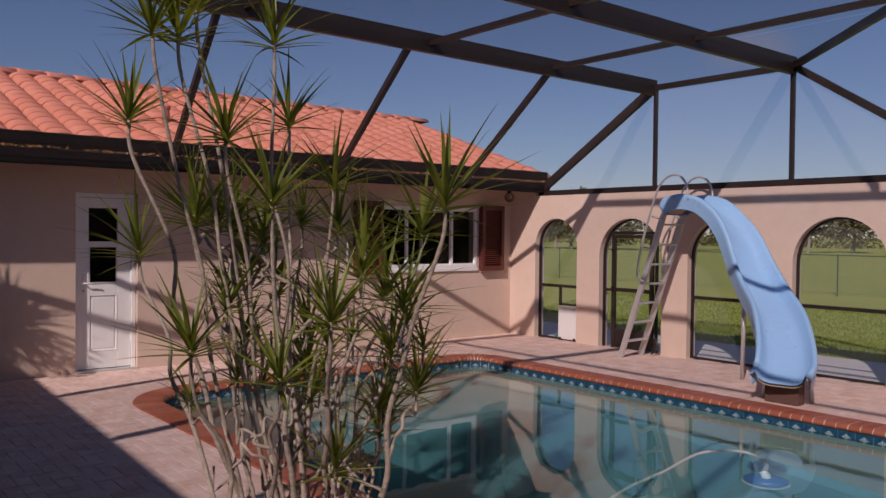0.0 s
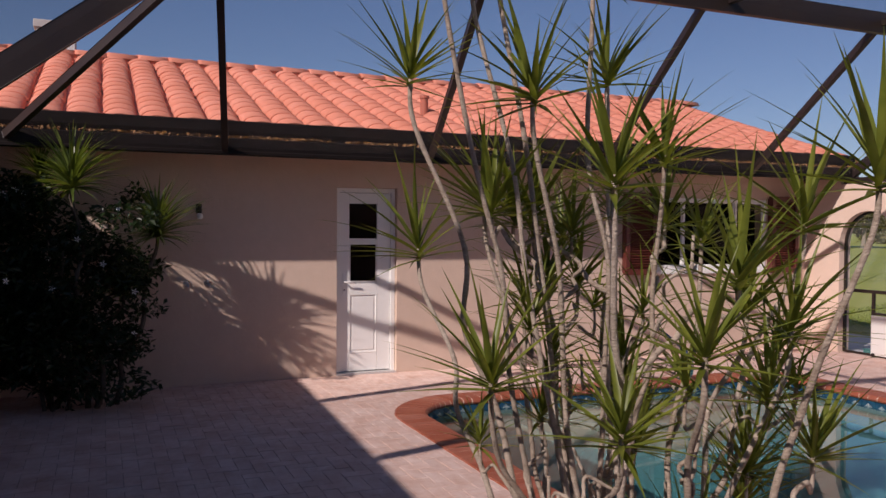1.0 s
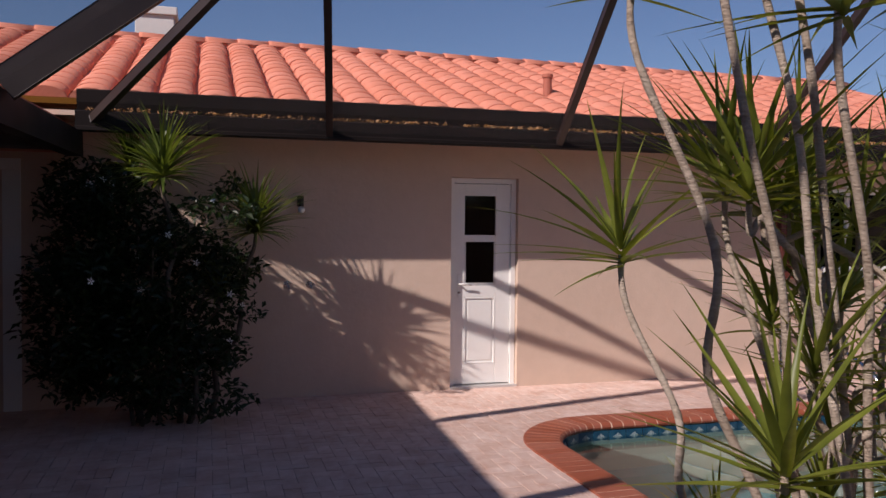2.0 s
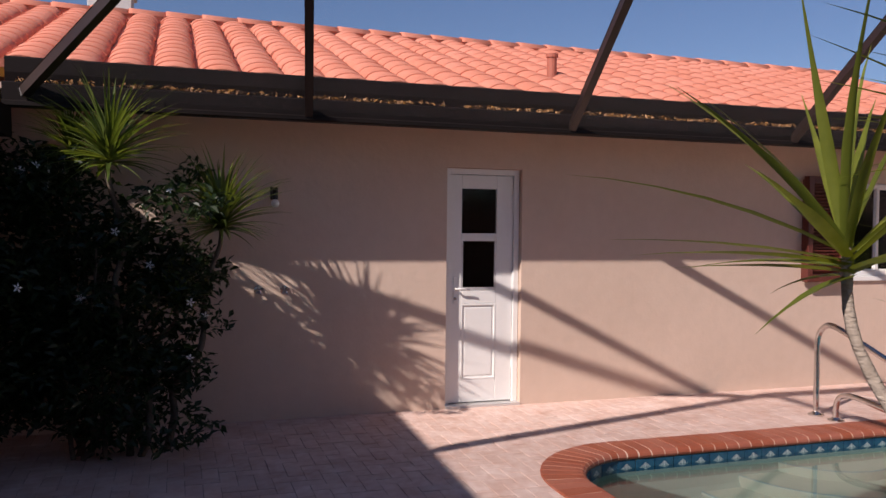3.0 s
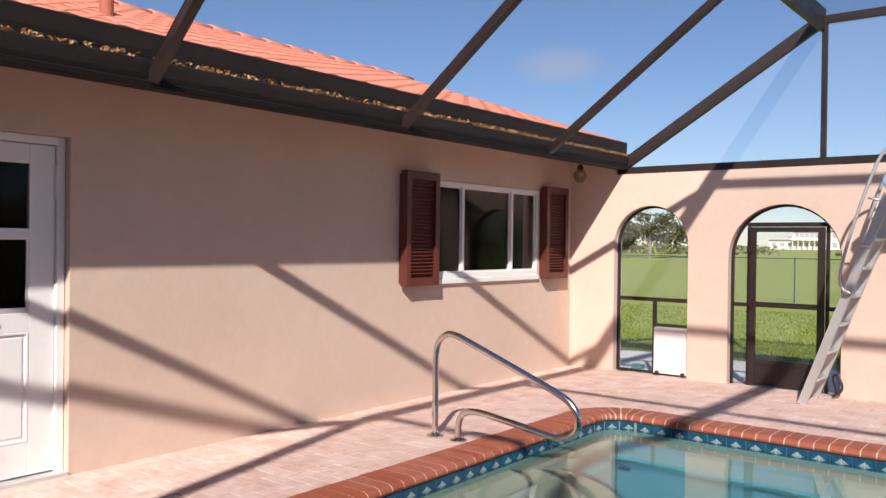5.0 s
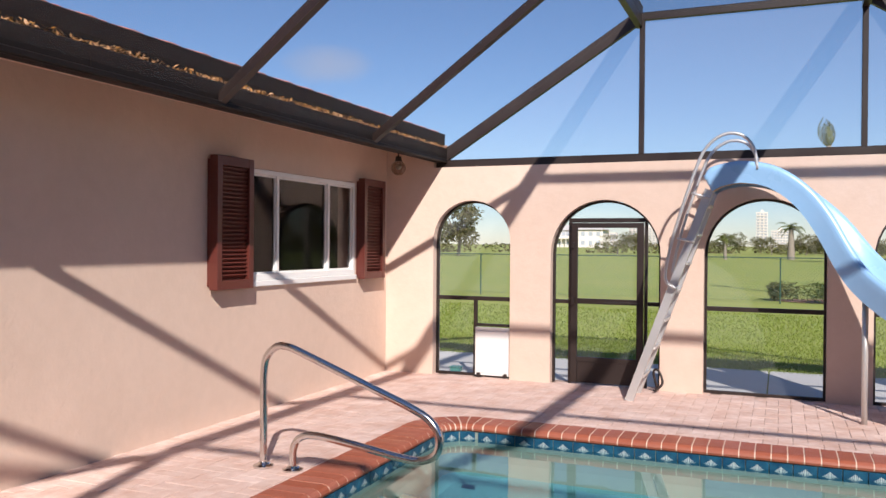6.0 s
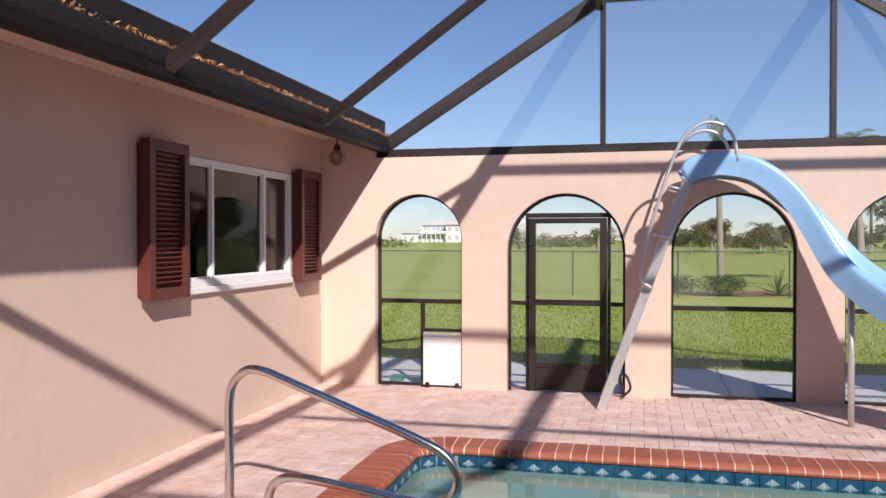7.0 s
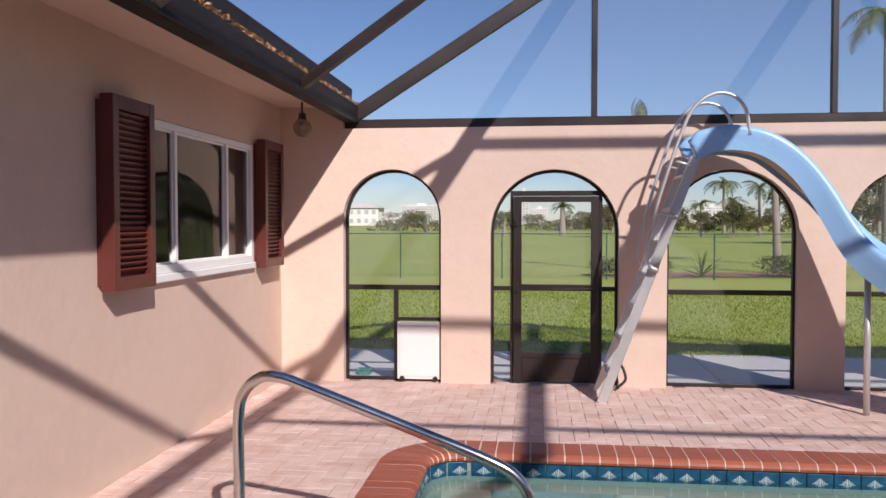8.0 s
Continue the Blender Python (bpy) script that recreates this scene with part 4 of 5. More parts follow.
# ---- the slide ----
def make_slide():
    s = thing("pool_slide", (4.6, 6.2, 0), "light blue fibreglass pool slide curving to the water", "pool slide")
    line = bent([(3.52, 6.39, 1.955), (3.62, 6.39, 2.005), (3.82, 6.39, 2.03), (4.10, 6.37, 1.95), (4.42, 6.33, 1.65), (4.71, 6.22, 1.22), (4.99, 6.02, 0.95), (5.30, 5.74, 0.74), (5.56, 5.42, 0.50), (5.74, 5.12, 0.29), (5.79, 4.93, 0.215)], 7)
    n = len(line)
    rows, low = [], []
    for i, p in enumerate(line):
        f = i / (n - 1)
        d = (line[min(i + 1, n - 1)] - line[max(i - 1, 0)]).normalized()
        side = d.cross(Vector((0, 0, 1))).normalized()
        up = side.cross(d).normalized()
        turn = max(0.0, math.sin(math.pi * min(1, max(0, (f - 0.45) / 0.5))))
        half = 0.225 + 0.02 * f ** 2
        wall_r = 0.14
        wall_l = wall_r + 0.05 * turn
        w0 = -0.05 * max(0.0, 1 - f * 14) - 0.06 * max(0.0, (f - 0.9) * 10) ** 2
        sec = [(-half - 0.028, -0.045), (-half - 0.04, wall_r * 0.5), (-half - 0.048, wall_r - 0.035 + w0), (-half - 0.04, wall_r + w0), (-half - 0.012, wall_r + 0.008 + w0), (-half + 0.01, wall_r - 0.02), (-half + 0.04, 0.045), (-half + 0.09, 0.012), (-half * 0.4, 0.0),
               (half * 0.4, 0.0), (half - 0.09, 0.012), (half - 0.04, 0.045), (half - 0.01, wall_l - 0.02), (half + 0.012, wall_l + 0.008 + w0), (half + 0.04, wall_l + w0), (half + 0.048, wall_l - 0.035 + w0), (half + 0.04, wall_l * 0.5), (half + 0.028, -0.045)]
        rows.append([p + side * a + up * b for a, b in sec])
        low.append([p + side * a * 0.98 + up * (b * 0.8 - 0.03) for a, b in sec[5:-5]])
    bm = bmesh.new()
    ends = grid_sheet(bm, rows)
    bm.faces.new(ends[0])
    bmesh.ops.recalc_face_normals(bm, faces=bm.faces)
    under(part("flume", bm, SLIDE_BLUE, None, smooth=True), s)
    bm = bmesh.new()
    grid_sheet(bm, low)
    under(part("underside", bm, SLIDE_UNDER, None, "unpainted fibreglass underside", smooth=True), s)

    def pipe(name, pts, r, m=ALUMINIUM, steps=6, label=""):
        bm = bmesh.new()
        tube(bm, bent(pts, steps) if len(pts) > 2 else [Vector(q) for q in pts], r, 10)
        return under(part(name, bm, m, None, label, smooth=True), s)
    pipe("leg", [(4.745, 6.01, 0.0), (4.745, 6.03, 1.10)], 0.024)
    pipe("leg", [(5.92, 5.31, 0.0), (5.90, 5.28, 0.36)], 0.022)
    pipe("leg", [(5.46, 5.22, 0.0), (5.48, 5.23, 0.38)], 0.022)
    under(part("lip_block", boxes((5.55, 5.90, 5.06, 5.20, 0.0, 0.25), bevel=0.01), LIP_SHADOW_BROWN), s)
    # ladder
    rails = {}
    for y in (6.17, 6.61):
        bm = bmesh.new()
        bar(bm, (2.825, y + 0.04 * (1 if y < 6.4 else 1), 0.0), (3.52, y, 1.93), 0.028, 0.075, bevel=0.004)
        rails[y] = under(part("ladder_rail", bm, ALUMINIUM), s)
    for i in range(7):
        f = 0.12 + i * 0.135
        x, z = 2.825 + 0.695 * f, 1.93 * f
        part("tread", boxes((x - 0.045, x + 0.05, 6.20, 6.60, z - 0.012, z + 0.012), bevel=0.004), ALUMINIUM, rails[6.17])
    for y in (6.12, 6.66):
        rail = pipe("handrail", [(3.23, y, 1.06), (3.17, y, 1.10), (3.155, y, 1.22), (3.24, y, 1.60), (3.40, y, 2.10), (3.50, y, 2.31), (3.64, y, 2.41), (3.78, y, 2.40), (3.88, y, 2.29), (3.915, y, 2.10)], 0.014)
        for x0, z0, x1, z1 in ((3.23, 1.06, 3.21, 1.05), (3.25, 1.50, 3.36, 1.47), (3.37, 1.90, 3.49, 1.86)):
            clip = pipe("bracket", [(x0, y, z0), (x1 + 0.03, y + (0.04 if y < 6.4 else -0.04), z1)], 0.011)
            clip.parent, clip.matrix_parent_inverse = rail, Matrix.Identity(4)
    # water feed at the ladder's foot
    pipe("feed_hose", [(2.98, 6.68, 0.02), (3.06, 6.70, 0.10), (3.02, 6.72, 0.22), (2.97, 6.74, 0.20), (3.0, 6.76, 0.05)], 0.012, BRONZE, label="dark water hose")
    return s


make_slide()


# ---- the pool's handrail ----
def make_handrail():
    h = thing("pool_handrail", (1.15, 2.96, 0), "polished stainless steel pool handrail, looped", "handrail")
    bm = bmesh.new()
    tube(bm, bent([(1.06, 2.98, 0.0), (1.06, 2.98, 0.35), (1.06, 2.98, 0.6), (1.085, 2.98, 0.71), (1.16, 2.98, 0.775), (1.25, 2.98, 0.775), (1.37, 2.98, 0.735), (1.81, 2.97, 0.575), (2.11, 2.96, 0.465), (2.23, 2.96, 0.4), (2.285, 2.96, 0.31), (2.27, 2.96, 0.215), (2.18, 2.96, 0.165), (2.05, 2.96, 0.165), (1.71, 2.97, 0.21), (1.46, 2.98, 0.235), (1.34, 2.98, 0.215), (1.285, 2.98, 0.14), (1.28, 2.98, 0.0)], 7), 0.024, 14)
    under(part("tube", bm, STEEL, smooth=True), h)
    for x in (1.06, 1.28):
        bm = bmesh.new()
        tube(bm, [Vector((x, 2.98, z)) for z in (0.0, 0.012, 0.02, 0.03)], lambda t: 0.066 if t < 0.4 else 0.066 - 0.034 * t, 18)
        under(part("escutcheon", bm, STEEL, smooth=False), h)


make_handrail()


# ---- the pool cleaner ----
def make_cleaner():
    c = thing("pool_cleaner", (6.70, 3.05, WATER_Z - 0.16), "blue suction cleaner under the water with a pale hose", "pool cleaner")
    bm = bmesh.new()
    tube(bm, [Vector((0, 0, z)) for z in (-0.05, -0.03, 0.0, 0.03, 0.05)], lambda t: 0.15 + 0.035 * math.sin(math.pi * t) - 0.05 * t, 24)
    part("body", bm, CLEANER_BLUE, c, smooth=True)
    bm = bmesh.new()
    tube(bm, [Vector((0, 0, -0.075)), Vector((0, 0, -0.05))], 0.17, 24)
    part("skirt", bm, HOSE, c)
    bm = bmesh.new()
    tube(bm, [Vector((0, 0, 0.05)), Vector((0, 0, 0.10)), Vector((-0.04, 0.03, 0.14))], 0.035, 12)
    part("swivel", bm, WHITE, c)
    bm = bmesh.new()
    line = bent([(-0.03, 0.03, 0.13), (-0.18, 0.30, 0.15), (-0.45, 0.40, 0.155), (-0.62, 0.10, 0.155), (-0.50, -0.55, 0.15), (-0.40, -1.2, 0.12), (-0.1, -2.0, 0.10)], 16)
    tube(bm, line, lambda t: 0.019 + 0.0025 * math.sin(t * 600), 10)
    part("hose", bm, HOSE, c, "pale ribbed hose just under the surface", smooth=True)


CLEANER_BLUE = surface("blue_plastic", (0.03, 0.16, 0.40), rough=0.35, bump=0.03)
HOSE = surface("hose_plastic", (0.55, 0.56, 0.53), (0.42, 0.43, 0.41), rough=0.5, bump=0.1)
make_cleaner()


# ---- plants in the yard ----
def strap_cluster(name, count, reach, width, droop, seed, upright=0.25, material=None):
    """A rosette of long strap leaves round the tip of a cane: folded along the midrib, arching, tapering to a point."""
    rnd = random.Random(seed)
    vs, fs = [], []
    for i in range(count):
        f = i / count
        az = i * 2.39996 + rnd.uniform(-0.3, 0.3)
        el = radians(82 - 84 * f ** (1.0 - upright) + rnd.uniform(-9, 9))
        L = reach * (0.62 + 0.42 * math.sin(math.pi * min(1, f * 0.8 + 0.25))) * rnd.uniform(0.85, 1.1)
        w = width * rnd.uniform(0.8, 1.15)
        out = Vector((math.cos(az), math.sin(az), 0))
        side = Vector((-math.sin(az), math.cos(az), 0))
        p, ang, segs = Vector((0, 0, -0.06 * f)), el, 6
        bend = -droop * rnd.uniform(0.5, 1.4)
        k = len(vs)
        for s in range(segs + 1):
            t = s / segs
            hw = w * (0.55 + 0.45 * math.sin(math.pi * min(1, t * 1.3 + 0.12))) * (1 - t ** 3) * 0.5
            up = out * -math.sin(ang) + Vector((0, 0, math.cos(ang)))
            vs += [p - side * hw + up * hw * 0.45, p.copy(), p + side * hw + up * hw * 0.45]
            p = p + (out * math.cos(ang) + Vector((0, 0, math.sin(ang)))) * (L / segs)
            ang += bend / segs
        for s in range(segs):
            a = k + s * 3
            fs += [(a, a + 1, a + 4, a + 3), (a + 1, a + 2, a + 5, a + 4)]
    me = bpy.data.meshes.new(name)
    me.from_pydata(vs, [], fs)
    me.materials.append(material or STRAP)
    for q in me.polygons:
        q.use_smooth = True
    return me


ROSETTES = [strap_cluster("leaf_rosette", 27, 0.43, 0.0225, 0.30, 11), strap_cluster("leaf_rosette", 22, 0.36, 0.020, 0.40, 12),
            strap_cluster("leaf_rosette", 29, 0.43, 0.0235, 0.22, 13), strap_cluster("leaf_rosette", 14, 0.28, 0.021, 0.4, 14)]


def cane(bm, a, b, r0, r1, rnd, sway=0.10):
    """A slim, slightly kinked stem from a to b."""
    a, b = Vector(a), Vector(b)
    k = 7
    pts = [a.lerp(b, i / k) + (Vector((rnd.uniform(-1, 1), rnd.uniform(-1, 1), rnd.uniform(-0.3, 0.3))) * sway * math.sin(math.pi * i / k)) for i in range(k + 1)]
    pts[-2] = b - Vector((0, 0, 0.12)) + (pts[-2] - b) * 0.25
    line = bent(pts, 6)
    tube(bm, line, lambda t: (r0 + (r1 - r0) * t) * (1 + 0.09 * math.sin(t * 160)), 8)
    return line


TALL = [(5.91, -1.34, 2.19), (6.14, -0.96, 2.12), (6.1, -1.3, 2.58), (6.0, -1.14, 2.6), (6.0, -1.05, 2.74), (6.05, -0.66, 2.63), (5.95, -0.52, 2.24), (5.97, -0.25, 1.93), (7.04, -0.33, 1.8), (6.75, -1.03, 1.78)]
MIDDLE = [(5.58, -1.18, 1.55), (5.70, -0.80, 1.69), (5.73, -0.95, 1.73), (5.81, -0.12, 1.68), (5.88, 0.02, 1.59), (6.78, -0.6, 1.49), (6.37, -0.18, 1.34), (6.52, -0.06, 1.67), (5.6, -0.58, 1.43), (5.62, -0.71, 1.35), (5.53, -0.38, 1.39), (5.48, -0.43, 1.6), (5.68, -0.7, 1.7), (5.58, -0.23, 1.72), (5.90, -1.0, 1.72)]
LOW = [(6.92, -0.84, 1.29), (6.7, -0.96, 1.02), (6.27, -1.18, 1.13), (6.77, -0.27, 0.92), (6.31, -0.09, 0.72), (6.34, 0.1, 1.03), (6.62, -0.63, 0.56), (6.45, -0.26, 0.66), (5.78, -0.3, 0.88), (5.63, -0.2, 1.06), (5.83, -0.03, 1.04), (6.68, -0.28, 1.31)]


def make_dracaena():
    rnd = random.Random(5)
    plant = thing("dracaena_plant", (6.08, -0.62, 0), "many-stemmed dracaena with pale canes and spiky leaf tufts", "plant")
    # long canes rise from the ground; shorter heads branch off them
    lines = []
    heads = [(h, 0) for h in TALL] + [(h, 1) for h in MIDDLE] + [(h, 2) for h in LOW]
    for i, (h, tier) in enumerate(heads):
        top = Vector(h)
        bm = bmesh.new()
        if tier == 0 or not lines or rnd.random() < 0.55:
            a = Vector((6.08 + (top.x - 6.08) * 0.4 + rnd.uniform(-0.12, 0.12), -0.50 + (top.y + 0.50) * 0.36 + rnd.uniform(-0.1, 0.1), 0.0))
            line = cane(bm, a, top, rnd.uniform(0.0115, 0.0165), 0.0085, rnd, rnd.uniform(0.025, 0.055))
            lines.append(line)
        else:
            host = min(lines, key=lambda ln: min((q - top).length for q in ln if q.z < top.z) + rnd.uniform(0, 0.2))
            a = min((q for q in host if q.z < top.z - 0.15), key=lambda q: (q - top).length + abs(top.z - q.z - 0.35))
            cane(bm, a, top, 0.011, 0.008, rnd, 0.045)
        stem = under(part("cane", bm, BARK, None, smooth=True), plant)
        me = ROSETTES[(2 if i in (0, 8, 9) else 0) if tier == 0 else rnd.choice((0, 0, 1)) if tier == 1 else rnd.choice((0, 0, 1, 2))]
        sc = rnd.uniform(0.85, 1.1)
        if tier == 2:
            sc *= 0.95
        tilt = (top - a)
        ob = new("leaf_rosette", me)
        ob.parent = stem
        ob.matrix_basis = Matrix.Translation(top) @ Matrix.Rotation(rnd.uniform(-0.2, 0.2), 4, "X") @ Matrix.Rotation(rnd.uniform(-0.2, 0.2), 4, "Y") @ Matrix.Rotation(rnd.uniform(0, 6.3), 4, "Z") @ Matrix.Scale(sc, 4)
    # bare and leafy side shoots low in the thicket
    for i in range(40):
        host = rnd.choice(lines)
        a = host[rnd.randrange(len(host) // 8, len(host) * 2 // 3)]
        top = a + Vector((rnd.uniform(-0.3, 0.3), rnd.uniform(-0.3, 0.3), rnd.uniform(0.15, 0.45)))
        if abs(top.x - 6.1) > 0.7 or abs(top.y + 0.5) > 0.55:
            continue
        top.x, top.y = 6.1 + max(-0.62, min(0.62, top.x - 6.1)), -0.5 + max(-0.55, min(0.45, top.y + 0.5))
        bm = bmesh.new()
        cane(bm, a, top, 0.009, 0.006, rnd, 0.05)
        stem = under(part("side_shoot", bm, BARK, None, smooth=True), plant)
        if top.z < 0.75 or i % 4 == 0:
            continue
        ob = new("leaf_rosette", ROSETTES[(3, 1, 0)[i % 3]])
        ob.parent = stem
        ob.matrix_basis = Matrix.Translation(top) @ Matrix.Rotation(rnd.uniform(-0.4, 0.4), 4, "X") @ Matrix.Rotation(rnd.uniform(0, 6.3), 4, "Z") @ Matrix.Scale(rnd.uniform(0.7, 1.0), 4)
    return plant


make_dracaena()


def leaf_cloud(name, blobs, count, size, seed, material, narrow=0.45):
    """Many small leaves scattered through soft blobs (centre, radii), thicker towards their skins."""
    rnd = random.Random(seed)
    vs, fs = [], []
    weight = [r[0] * r[1] * r[2] for _, r in blobs]
    for i in range(count):
        c, r = rnd.choices(blobs, weight)[0]
        d = Vector((rnd.gauss(0, 1), rnd.gauss(0, 1), rnd.gauss(0, 1))).normalized()
        f = rnd.uniform(0.35, 1.08) ** 0.6
        p = Vector((c[0] + d.x * r[0] * f, c[1] + d.y * r[1] * f, c[2] + d.z * r[2] * f))
        if noise.noise(p * (1.6 / max(r))) < -0.28:
            continue
        s = size * rnd.uniform(0.6, 1.3)
        m = Matrix.Translation(p) @ Euler((rnd.uniform(-0.9, 0.9), rnd.uniform(-0.9, 0.9), rnd.uniform(0, 6.3))).to_matrix().to_4x4()
        k = len(vs)
        vs += [m @ Vector(q) for q in ((0, 0, 0), (s * 0.5, -s * narrow * 0.5, s * 0.08), (s, 0, -s * 0.1), (s * 0.5, s * narrow * 0.5, s * 0.08))]
        fs += [(k, k + 1, k + 2, k + 3)]
    me = bpy.data.meshes.new(name)
    me.from_pydata(vs, [], fs)
    me.materials.append(material)
    return new(name, me)


def make_corner_shrub():
    rnd = random.Random(9)
    sh = thing("flowering_shrub", (0.85, -2.75, 0), "dark leafy shrub with small white flowers by the wall", "shrub")
    blobs = [((rnd.uniform(0.4, 1.15), rnd.uniform(-3.3, -2.05), rnd.uniform(0.15, 1.95)), (rnd.uniform(0.14, 0.3), rnd.uniform(0.14, 0.3), rnd.uniform(0.1, 0.24))) for _ in range(48)]
    blobs += [((0.75, -2.75, 0.55), (0.55, 0.75, 0.55)), ((0.7, -2.9, 1.15), (0.5, 0.65, 0.5)), ((0.75, -2.4, 0.75), (0.33, 0.3, 0.4)), ((0.65, -2.95, 1.75), (0.42, 0.5, 0.4)), ((0.95, -2.25, 0.22), (0.5, 0.42, 0.16)), ((0.6, -2.3, 1.25), (0.33, 0.35, 0.35)), ((0.6, -3.3, 0.9), (0.5, 0.5, 0.9)), ((0.5, -3.2, 1.8), (0.4, 0.5, 0.45))]
    blobs = blobs[:48] + [(c, tuple(q * 0.82 for q in r)) for c, r in blobs[48:]]
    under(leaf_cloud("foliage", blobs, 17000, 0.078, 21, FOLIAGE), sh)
    for i in range(7):
        bm = bmesh.new()
        cane(bm, (0.75 + rnd.uniform(-0.1, 0.1), -2.75 + rnd.uniform(-0.12, 0.12), 0), (0.75 + rnd.uniform(-0.3, 0.3), -2.75 + rnd.uniform(-0.45, 0.5), rnd.uniform(0.8, 1.7)), 0.018, 0.006, rnd, 0.05)
        under(part("stem", bm, DARK_BARK), sh)
    fb = bmesh.new()
    for a in range(5):
        c, s = math.cos(a * 1.257), math.sin(a * 1.257)
        vs = [fb.verts.new(q) for q in ((0, 0, 0), (0.018 * c - 0.007 * s, 0.018 * s + 0.007 * c, 0.004), (0.034 * c, 0.034 * s, 0), (0.018 * c + 0.007 * s, 0.018 * s - 0.007 * c, 0.004))]
        fb.faces.new(vs)
    fme = mesh_of("flower", fb, WHITE)
    for i in range(14):
        c, r = rnd.choice(blobs)
        d = Vector((rnd.uniform(0.5, 1), rnd.uniform(-0.3, 0.9), rnd.uniform(-0.3, 0.6))).normalized()
        m = Matrix.Translation((c[0] + d.x * r[0] * 1.05 - sh.location.x, c[1] + d.y * r[1] * 1.05 - sh.location.y, c[2] + d.z * r[2] * 1.05)) @ d.to_track_quat("Z", "Y").to_matrix().to_4x4()
        piece("flower", fme, sh, m)
    pl = thing("corner_dracaena", (0.75, -2.3, 0), "spiky dracaena with full leaf heads in the wall corner", "plant")
    full = strap_cluster("leaf_head", 120, 0.46, 0.024, 0.7, 31, upright=0.1, material=STRAP_DARK)
    for x, y, z, s in ((0.95, -2.62, 2.02, 1.3), (0.66, -1.90, 1.60, 1.3), (0.7, -2.2, 1.05, 0.8), (0.45, -2.9, 2.1, 0.9)):
        bm = bmesh.new()
        cane(bm, (0.75 + rnd.uniform(-0.1, 0.1), -2.35 + rnd.uniform(-0.15, 0.15), 0), (x, y, z), 0.028, 0.015, rnd, 0.08)
        stem = under(part("cane", bm, DARK_BARK, smooth=True), pl)
        piece("leaf_head", full, stem, Matrix.Translation(Vector((x, y, z))) @ Matrix.Rotation(rnd.uniform(0, 6), 4, "Z") @ Matrix.Scale(s, 4))


make_corner_shrub()


# ---- beyond the arches ----
def make_fence():
    f = thing("chain_link_fence", (2, 21.5, -0.05), "low green chain-link fence across the lawn", "fence")
    for i in range(16):
        x = -17.9 + 2.75 * i
        bm = bmesh.new()
        tube(bm, [Vector((x, 21.5, -0.1)), Vector((x, 21.5, 1.16))], 0.019, 8)
        under(part("post", bm, FENCE_GREEN), f)
    bm = bmesh.new()
    tube(bm, [Vector((-18, 21.5, 1.14)), Vector((24, 21.5, 1.14))], 0.014, 6)
    under(part("top_rail", bm, FENCE_GREEN), f)
    bm = bmesh.new()
    bm.faces.new([bm.verts.new(p) for p in ((-18, 21.51, 0), (24, 21.51, 0), (24, 21.51, 1.13), (-18, 21.51, 1.13))])
    under(part("mesh", bm, CHAIN), f)


TEAL = surface("teal_plastic", (0.05, 0.22, 0.20), rough=0.5, bump=0.03)
FENCE_GREEN = surface("green_vinyl", (0.022, 0.07, 0.05), rough=0.5, bump=0)


def chain_material():
    """Chain-link wire: crossing diagonal strands, open between."""
    m, nt, b = nodes_of("chain_link")
    b.inputs["Base Color"].default_value = (0.03, 0.10, 0.075, 1)
    sep = nt.nodes.new("ShaderNodeSeparateXYZ")
    nt.links.new(coords(nt), sep.inputs[0])

    def op(kind, *args):
        q = nt.nodes.new("ShaderNodeMath")
        q.operation = kind
        for sock, v in zip(q.inputs, args):
            if isinstance(v, (int, float)):
                sock.default_value = v
            else:
                nt.links.new(v, sock)
        return q.outputs[0]
    u = op("FRACT", op("MULTIPLY", op("ADD", sep.outputs["X"], sep.outputs["Z"]), 11.0))
    v = op("FRACT", op("MULTIPLY", op("SUBTRACT", sep.outputs["X"], sep.outputs["Z"]), 11.0))
    wire = op("MAXIMUM", op("LESS_THAN", u, 0.055), op("LESS_THAN", v, 0.055))
    t = nt.nodes.new("ShaderNodeBsdfTransparent")
    x = nt.nodes.new("ShaderNodeMixShader")
    nt.links.new(wire, x.inputs[0])
    nt.links.new(t.outputs[0], x.inputs[1])
    nt.links.new(b.outputs[0], x.inputs[2])
    nt.links.new(x.outputs[0], nt.nodes["Material Output"].inputs["Surface"])
    return m


CHAIN = chain_material()
make_fence()

TRUNK = surface("palm_trunk", (0.27, 0.23, 0.185), (0.17, 0.14, 0.11), big=2, fine=20, rough=0.9, bump=0.5, bump_scale=15, stretch=(1, 1, 4))


